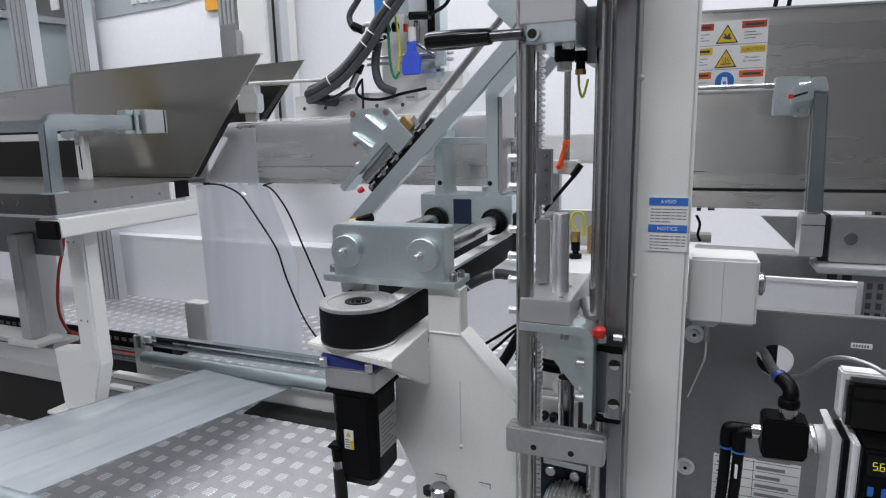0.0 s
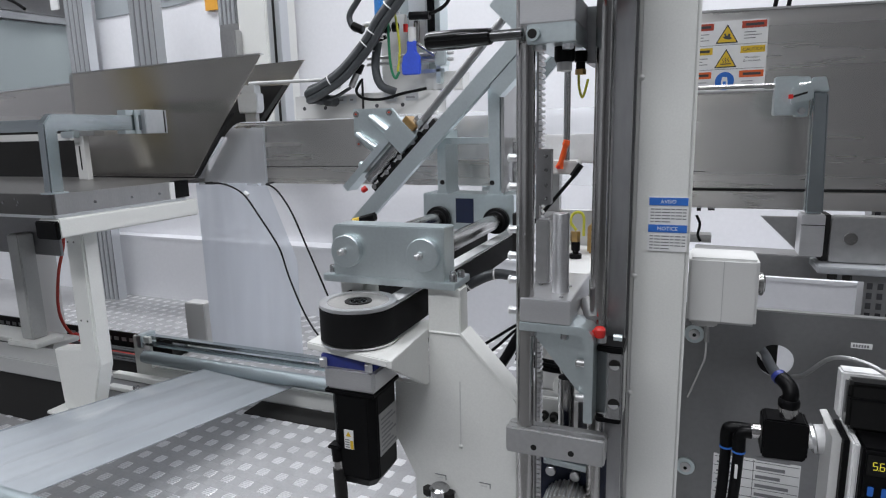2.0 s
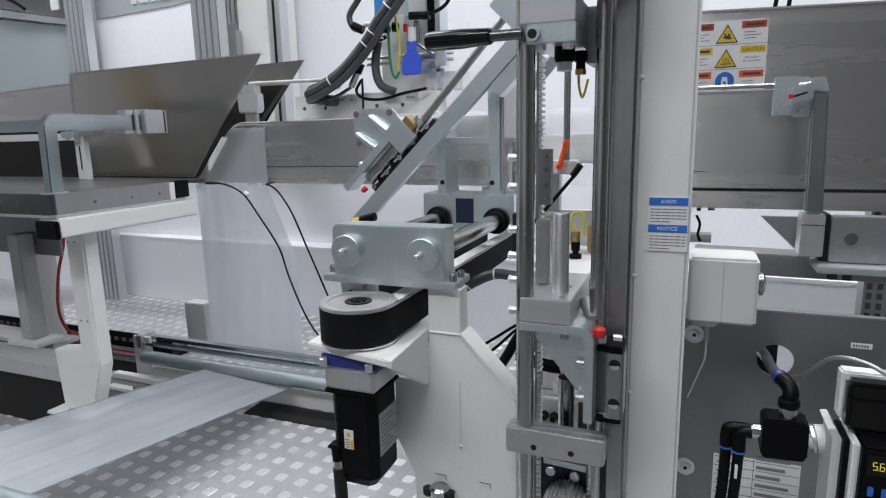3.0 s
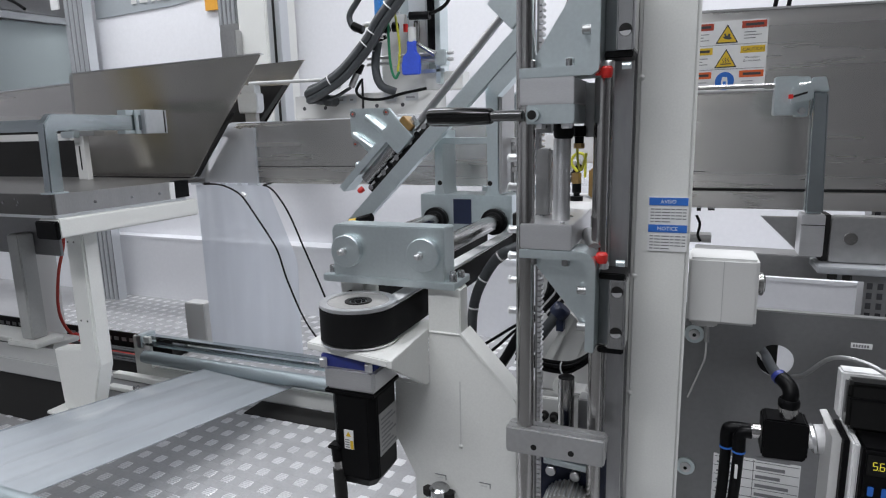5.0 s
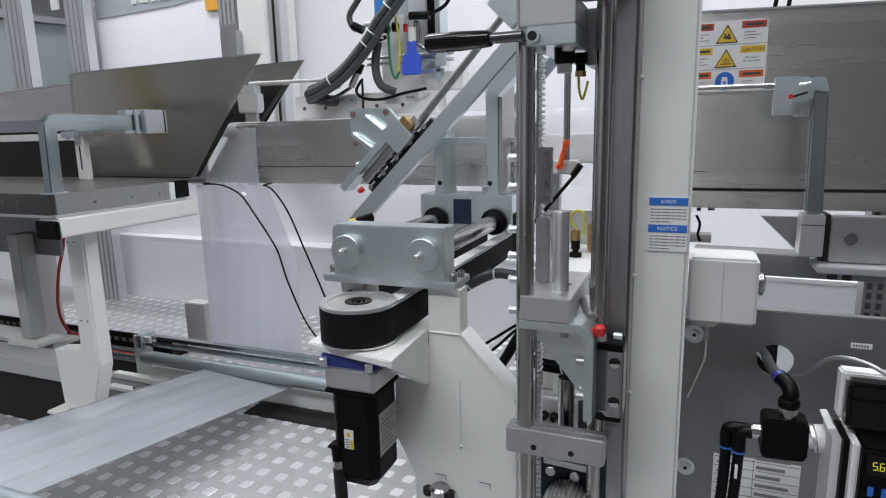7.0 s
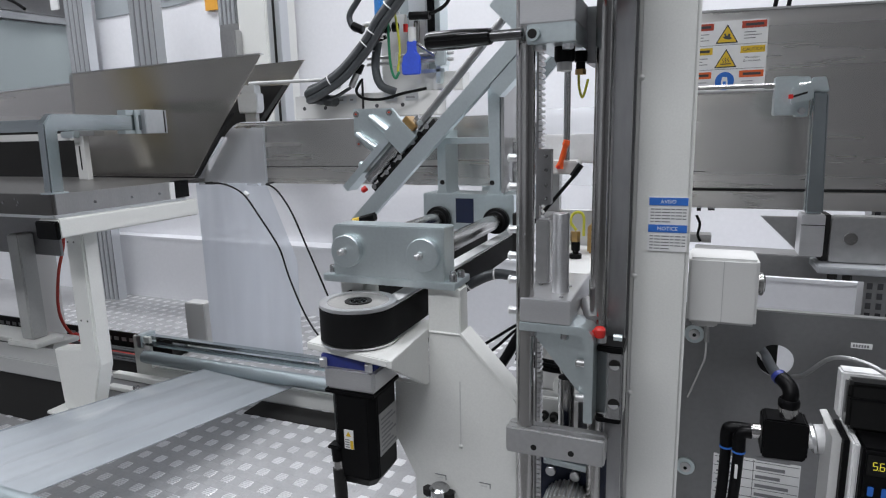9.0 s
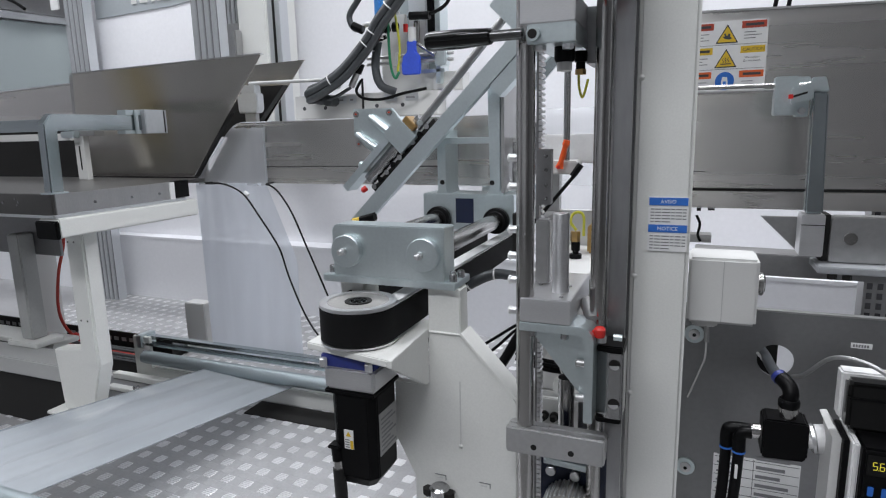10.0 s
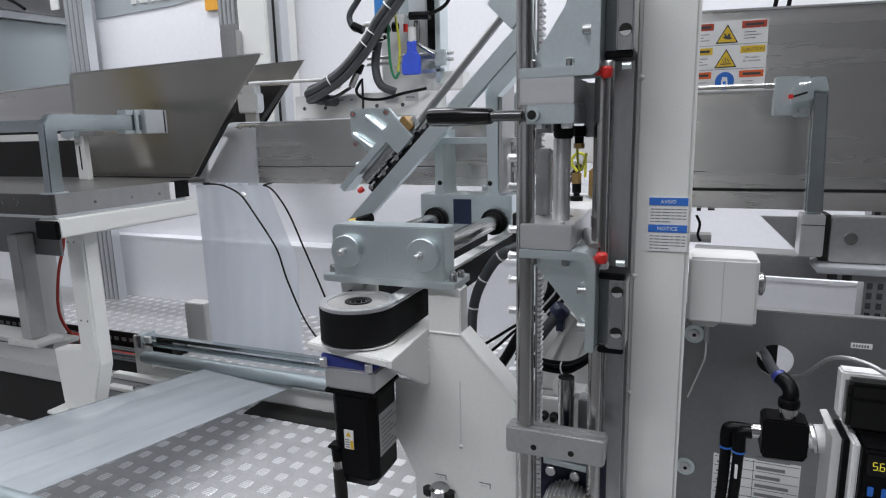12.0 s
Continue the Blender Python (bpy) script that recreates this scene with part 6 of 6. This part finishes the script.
    part("white_body", box(0.2525, 0.263, 1.03, 1.13, 0.24, 0.418), WHITEPL, r, bev=0.003)
    part("upper_housing", box(0.241, 0.33, 1.09, 1.12, 0.43, 0.510), WHITEPL, r, "white upper housing", bev=0.003)
    k = part("knob", box(0.2455, 0.34, 1.055, 1.0895, 0.426, 0.505), GRIP, r, "glossy black regulator front", bev=0.006)
    part("knob_ridge", box(0.2465, 0.34, 1.053, 1.0552, 0.478, 0.481), BLACK, k)
    s2 = part("display_case", box(0.2635, 0.34, 1.02, 1.10, 0.24, 0.417), BLACK, r, "black display case", bev=0.004)
    part("screen", box(0.270, 0.31, 1.0188, 1.0202, 0.374, 0.408), GRIP, s2)
    for x, segs in ((0.2785, "afgcd"), (0.2875, "acdefg")):
        w_, h_ = 0.0045, 0.0055
        z = 0.3905
        spot = {"a": (x, x + w_, z + h_, z + h_ + 0.001), "g": (x, x + w_, z - 0.0005, z + 0.0005), "d": (x, x + w_, z - h_ - 0.001, z - h_), "f": (x - 0.001, x, z, z + h_), "b": (x + w_, x + w_ + 0.001, z, z + h_), "e": (x - 0.001, x, z - h_, z), "c": (x + w_, x + w_ + 0.001, z - h_, z)}
        for g in segs:
            q = spot[g]
            part("digit_segment", box(q[0], q[1], 1.0182, 1.0189, q[2], q[3]), LCD, s2, "glowing yellow digit stroke")
    part("digit_point", box(0.2850, 0.2860, 1.0182, 1.0189, 0.3840, 0.3850), LCD, s2)
    for x in (0.274, 0.292):
        part("button", box(x, x + 0.008, 1.0175, 1.0198, 0.340, 0.356), LBLUE, s2, "blue push button", bev=0.001)
    c = thing("sensor_wire", (0.25, 1.1, 0.45), "thin pale grey wire arching over the regulator", "wire")
    part("wire", pipe([(0.19, 1.2, 0.45), (0.20, 1.15, 0.475), (0.225, 1.10, 0.525), (0.255, 1.07, 0.537), (0.29, 1.05, 0.525), (0.315, 1.04, 0.49), (0.335, 1.03, 0.45)], 0.0036), SHEET, c)


def right_background():
    t = thing("cable_duct", (0.5, 1.85, 0.3), "dark slotted cable duct standing behind the panel", "cable duct")
    part("duct", box(0.425, 0.60, 1.80, 1.86, 0.0, 0.70), SHEET, t)
    for i in range(16):
        for x in (0.432, 0.455, 0.478):
            part("slot", box(x, x + 0.012, 1.7985, 1.8002, 0.30 + 0.026 * i, 0.316 + 0.026 * i), INK, t)


# ---- background at the far left ----
def extrusion(name, x0, x1, y, z0, z1, label, group="", back=0.06):
    t = thing(name, ((x0 + x1) / 2, y, z0), label, "profile post", group)
    w = x1 - x0
    n = 4
    part("core", box(x0, x1, y + 0.006, y + back, z0, z1), PROFILE, t)
    for i in range(n):
        a = x0 + w * i / n
        part("rib", box(a + 0.005, a + w / n - 0.005, y, y + 0.006, z0, z1), PROFILE, t, bev=0.001)
    for i in range(n + 1):
        a = x0 + w * i / n
        part("groove", box(max(x0, a - 0.004), min(x1, a + 0.004), y + 0.004, y + 0.0062, z0, z1), GREYINK, t)
    return t


def left_background():
    t = thing("control_cabinet", (-3.5, 2.5, 0.9), "blue-grey control cabinet door with pale frame", "cabinet")
    part("door", prism([(-4.4, 0.9), (-3.20, 0.9), (-3.175, 1.51), (-4.4, 1.70)], "y", 2.5, 2.53), CABINET, t, bev=0.004)
    part("frame_top", prism([(-4.4, 1.71), (-3.17, 1.515), (-3.17, 1.545), (-4.4, 1.77)], "y", 2.48, 2.53), PROFILE, t, bev=0.002)
    part("frame_side", box(-3.205, -3.15, 2.485, 2.53, 0.9, 1.55), PROFILE, t, bev=0.002)
    part("upper_panel", prism([(-4.4, 1.78), (-3.17, 1.55), (-3.17, 1.9), (-4.4, 2.1)], "y", 2.52, 2.54), PANELGREY, t, "dark upper cabinet panel")
    part("hinge", disc(-3.178, 2.485, 1.43, 0.007, 0.004, 14), INK, t)
    part("cable", pipe([(-3.72, 2.45, 1.78), (-3.62, 2.45, 1.70), (-3.53, 2.45, 1.66), (-3.46, 2.45, 1.62)], 0.009), BLACK, t)
    part("white_card", box(-3.28, -3.22, 2.47, 2.478, 1.60, 1.70), WHITEPL, t)
    extrusion("profile_post", -3.12, -2.985, 2.42, 0.0, 2.2, "fixed grooved aluminium profile post", "fixed profile posts")
    extrusion("profile_post", -2.10, -2.00, 2.42, 1.41, 2.2, "fixed grooved aluminium profile post", "fixed profile posts", 0.195)
    s = thing("machine_sign", (-2.6, 2.55, 1.2), "white machine sign with grey band and amber square", "sign")
    part("board", box(-3.05, -2.17, 2.56, 2.58, 1.0, 2.0), WALL, s)
    part("grey_band", prism([(-3.05, 1.545), (-2.50, 1.566), (-2.17, 1.60), (-2.17, 2.0), (-3.05, 2.0)], "y", 2.555, 2.5598), SIGNGREY, s, "grey heading band")
    x = -2.78
    for w in (0.05, 0.07, 0.03, 0.03, 0.06):
        part("letter_bar", box(x, x + w * 0.75, 2.551, 2.555, 1.598, 1.65), BOXGREY, s)
        x += w + 0.01
    part("amber_square", box(-2.285, -2.195, 2.546, 2.5548, 1.520, 1.615), AMBER, s, "amber square mark")
    p = thing("white_post", (-1.85, 2.4, 0.78), "white square post with grey profile strip", "post")
    part("post", box(-1.955, -1.80, 2.38, 2.615, 0.78, 2.2), PAINT, p, bev=0.005)
    part("profile", box(-1.7995, -1.735, 2.395, 2.46, 0.78, 2.2), PROFILE, p, bev=0.002)
    part("groove", box(-1.772, -1.760, 2.392, 2.396, 0.78, 2.2), DARK, p)
    b = thing("junction_box", (-2.0, 2.36, 1.2), "grey steel junction box on the profile post", "box")
    part("body", box(-2.022, -1.935, 2.33, 2.379, 1.20, 1.375), SHEET, b, bev=0.004)
    part("bracket", box(-2.06, -1.957, 2.3795, 2.4198, 1.30, 1.41), SHEET, b)
    part("lid", box(-2.017, -1.940, 2.327, 2.3298, 1.21, 1.365), SHEET, b)


def pusher_post():
    r = thing("slide_rail", (-3.0, 2.23, 0), "zinc-plated slide rail of the pusher behind the film table", "slide rail")
    part("rail", box(-4.4, -1.7, 2.20, 2.26, 0.905, 0.965), ZINC, r, bev=0.003)
    part("leg", box(-4.4, -4.3, 2.20, 2.28, 0.0, 0.905), PAINT, r, bev=0.004)
    t = extrusion("pusher_post", -0.070, 0.070, 2.2, 0.966, 2.2, "grooved aluminium profile post of the travelling pusher")
    part("foot", box(-0.11, 0.11, 2.18, 2.275, 0.9665, 0.99), ZINC, t, "zinc-plated pusher foot", bev=0.002)
    part("side_block", box(0.0705, 0.17, 2.22, 2.27, 0.9905, 1.10), SHEET, t, "grey pusher plate", bev=0.002)
    return t


# ---- build ----
machine_column()
notice_label()
linear_rail()
guide_posts()
toothed_rack()
crossbar()
lower_drive()
LOWER = lower_jaw()
UPPER = upper_jaw()
pedestal()
shaft_block()
PULLEY_WHEEL = belt_pulley()
drive_belt()
motor_console()
servo_motor()
limit_sensor()
HEAD = sealing_head()
forming_tube()
SLEEVE = film_sleeve()
BAGS = (film_bag(TUBE_END - 0.455), film_bag(TUBE_END - 0.90))
film_curtain()
WEB = film_web()
film_rollers()
film_shoulder()
film_table()
side_guard()
left_machine_base()
valve_bank()
rear_parts()
warning_sheet()
right_guard()
terminal_box()
rear_sheet()
pneumatic_unit()
right_background()
left_background()
PUSHER = pusher_post()


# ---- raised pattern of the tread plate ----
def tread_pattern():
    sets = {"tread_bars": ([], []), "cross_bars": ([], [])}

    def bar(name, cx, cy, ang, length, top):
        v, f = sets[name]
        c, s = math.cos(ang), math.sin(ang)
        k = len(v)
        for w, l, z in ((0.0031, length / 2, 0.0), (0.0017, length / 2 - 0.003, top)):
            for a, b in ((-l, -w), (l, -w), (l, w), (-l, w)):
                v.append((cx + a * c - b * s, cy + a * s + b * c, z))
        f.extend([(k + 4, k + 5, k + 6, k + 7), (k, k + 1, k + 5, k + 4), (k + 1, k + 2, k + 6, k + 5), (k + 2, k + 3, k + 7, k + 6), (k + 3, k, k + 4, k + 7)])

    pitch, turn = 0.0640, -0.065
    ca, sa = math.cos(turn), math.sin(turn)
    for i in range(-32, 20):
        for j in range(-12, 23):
            # Cross bars lie lower and stay plate-coloured, as if turned from the light.
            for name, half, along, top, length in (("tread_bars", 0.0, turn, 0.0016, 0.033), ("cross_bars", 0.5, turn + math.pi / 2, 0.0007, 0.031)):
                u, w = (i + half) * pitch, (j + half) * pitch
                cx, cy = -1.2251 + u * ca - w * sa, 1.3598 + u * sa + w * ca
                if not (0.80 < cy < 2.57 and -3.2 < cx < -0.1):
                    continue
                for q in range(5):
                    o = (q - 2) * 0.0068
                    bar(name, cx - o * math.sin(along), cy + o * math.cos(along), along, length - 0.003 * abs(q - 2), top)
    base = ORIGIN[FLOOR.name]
    for name, material, label in (("tread_bars", TREADBAR, "polished raised bars of the tread pattern, coloured brighter for catching the light"), ("cross_bars", TREAD, "raised bars of the tread pattern turned from the light, in the duller plate colour")):
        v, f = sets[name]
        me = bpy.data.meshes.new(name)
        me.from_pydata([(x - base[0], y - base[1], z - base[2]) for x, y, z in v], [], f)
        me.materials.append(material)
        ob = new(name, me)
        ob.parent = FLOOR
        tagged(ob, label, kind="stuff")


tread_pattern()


# ---- what moves ----
OPEN_DOWN, OPEN_UP = -0.130, 0.1255
SHUT = [(0.0, 0), (3.35, 0), (3.5, 0.04), (3.6, 0.08), (3.8, 0.24), (4.0, 0.5), (4.2, 0.715), (4.4, 0.92), (4.5, 0.985), (4.6, 1.0), (5.9, 1.0), (6.0, 0.985), (6.2, 0.83), (6.4, 0.63), (6.6, 0.39), (6.8, 0.165), (6.9, 0.075), (7.0, 0.025), (7.15, 0.0), (10.35, 0.0), (10.5, 0.04), (10.6, 0.08), (10.8, 0.24), (11.0, 0.51), (11.2, 0.725), (11.4, 0.92), (11.5, 0.985), (11.6, 1.0), (12.0, 1.0)]
SLIDE = [(0.0, 0.0), (0.25, 0.1), (0.5, 0.4), (0.75, 0.8), (1.0, 1.0), (3.0, 1.0), (3.25, 0.95), (3.5, 0.6), (3.75, 0.2), (4.0, 0.0), (7.0, 0.0), (7.25, 0.1), (7.5, 0.4), (7.75, 0.8), (8.0, 1.0), (10.0, 1.0), (10.25, 0.95), (10.5, 0.6), (10.75, 0.2), (11.0, 0.0), (12.0, 0.0)]
PUSH = [(0.0, -3.151), (0.3, -3.060), (0.6, -2.965), (0.9, -2.865), (1.2, -2.745), (1.6, -2.560), (2.0, -2.329), (2.4, -2.105), (2.6, -1.995), (2.8, -1.910), (2.9, -1.910), (3.0, -1.965), (3.2, -2.166), (3.4, -2.450), (3.6, -2.820), (3.8, -3.160), (4.0, -3.440), (4.6, -3.620), (5.6, -3.620), (6.5, -3.380), (7.0, -3.185)]


BAG_OUT = [(0.0, 0.0), (0.7, 0.0), (0.9, 0.06), (1.1, 0.20), (1.4, 0.38), (1.7, 0.44), (7.05, 0.44), (7.25, 0.58), (7.5, 0.84), (7.8, 0.92), (12.0, 0.92)]
BAG_NEXT = [(0.0, 0.0), (0.7, 0.0), (0.9, 0.06), (1.1, 0.20), (1.4, 0.38), (1.7, 0.44), (7.7, 0.44), (7.9, 0.50), (8.1, 0.64), (8.4, 0.82), (8.7, 0.885), (12.0, 0.885)]


def motions():
    a, b, h, s = (Vector(o.location) for o in (LOWER, UPPER, HEAD, SLEEVE))
    walk(LOWER, [(t, pose(a.x, a.y, a.z + OPEN_DOWN * (1 - k))) for t, k in SHUT])
    walk(UPPER, [(t, pose(b.x, b.y, b.z + OPEN_UP * (1 - k))) for t, k in SHUT])
    walk(HEAD, [(t, pose(h.x, h.y + 0.018 * k, h.z)) for t, k in SLIDE])
    walk(SLEEVE, [(t, pose(s.x - 0.012 + 0.036 * k, s.y, s.z)) for t, k in SLIDE])
    q = Vector(PULLEY_WHEEL.location)
    walk(PULLEY_WHEEL, [(t, pose(q.x, q.y, q.z, 0, 0, 14 * k)) for t, k in SLIDE])
    for w in CABLES:
        e = Vector(w.location)
        walk(w, [(t, pose(e.x + 0.011 * k, e.y, e.z + 0.003 * k)) for t, k in SLIDE])
    a, b = Vector(HOSE_OPEN), Vector(HOSE_SHUT)
    walk(CURVED, [(t, pose(*a.lerp(b, k), 0, 30 * (1 - k), 0)) for t, k in SHUT])
    for bag, rows in zip(BAGS, (BAG_OUT, BAG_NEXT)):
        e = Vector(bag.location)
        walk(bag, [(t, pose(e.x + x, e.y + (0.032 if x > 0.5 and rows is BAG_OUT else 0.0), e.z + 0.004)) for t, x in rows])
    p = PUSHER.location
    later = [(t + 7.0, x) for t, x in PUSH[1:] if t + 7.0 < 11.9]
    walk(PUSHER, [(t, pose(x - 0.022, p.y, p.z)) for t, x in PUSH + later + [(12.0, -3.60)]])


motions()
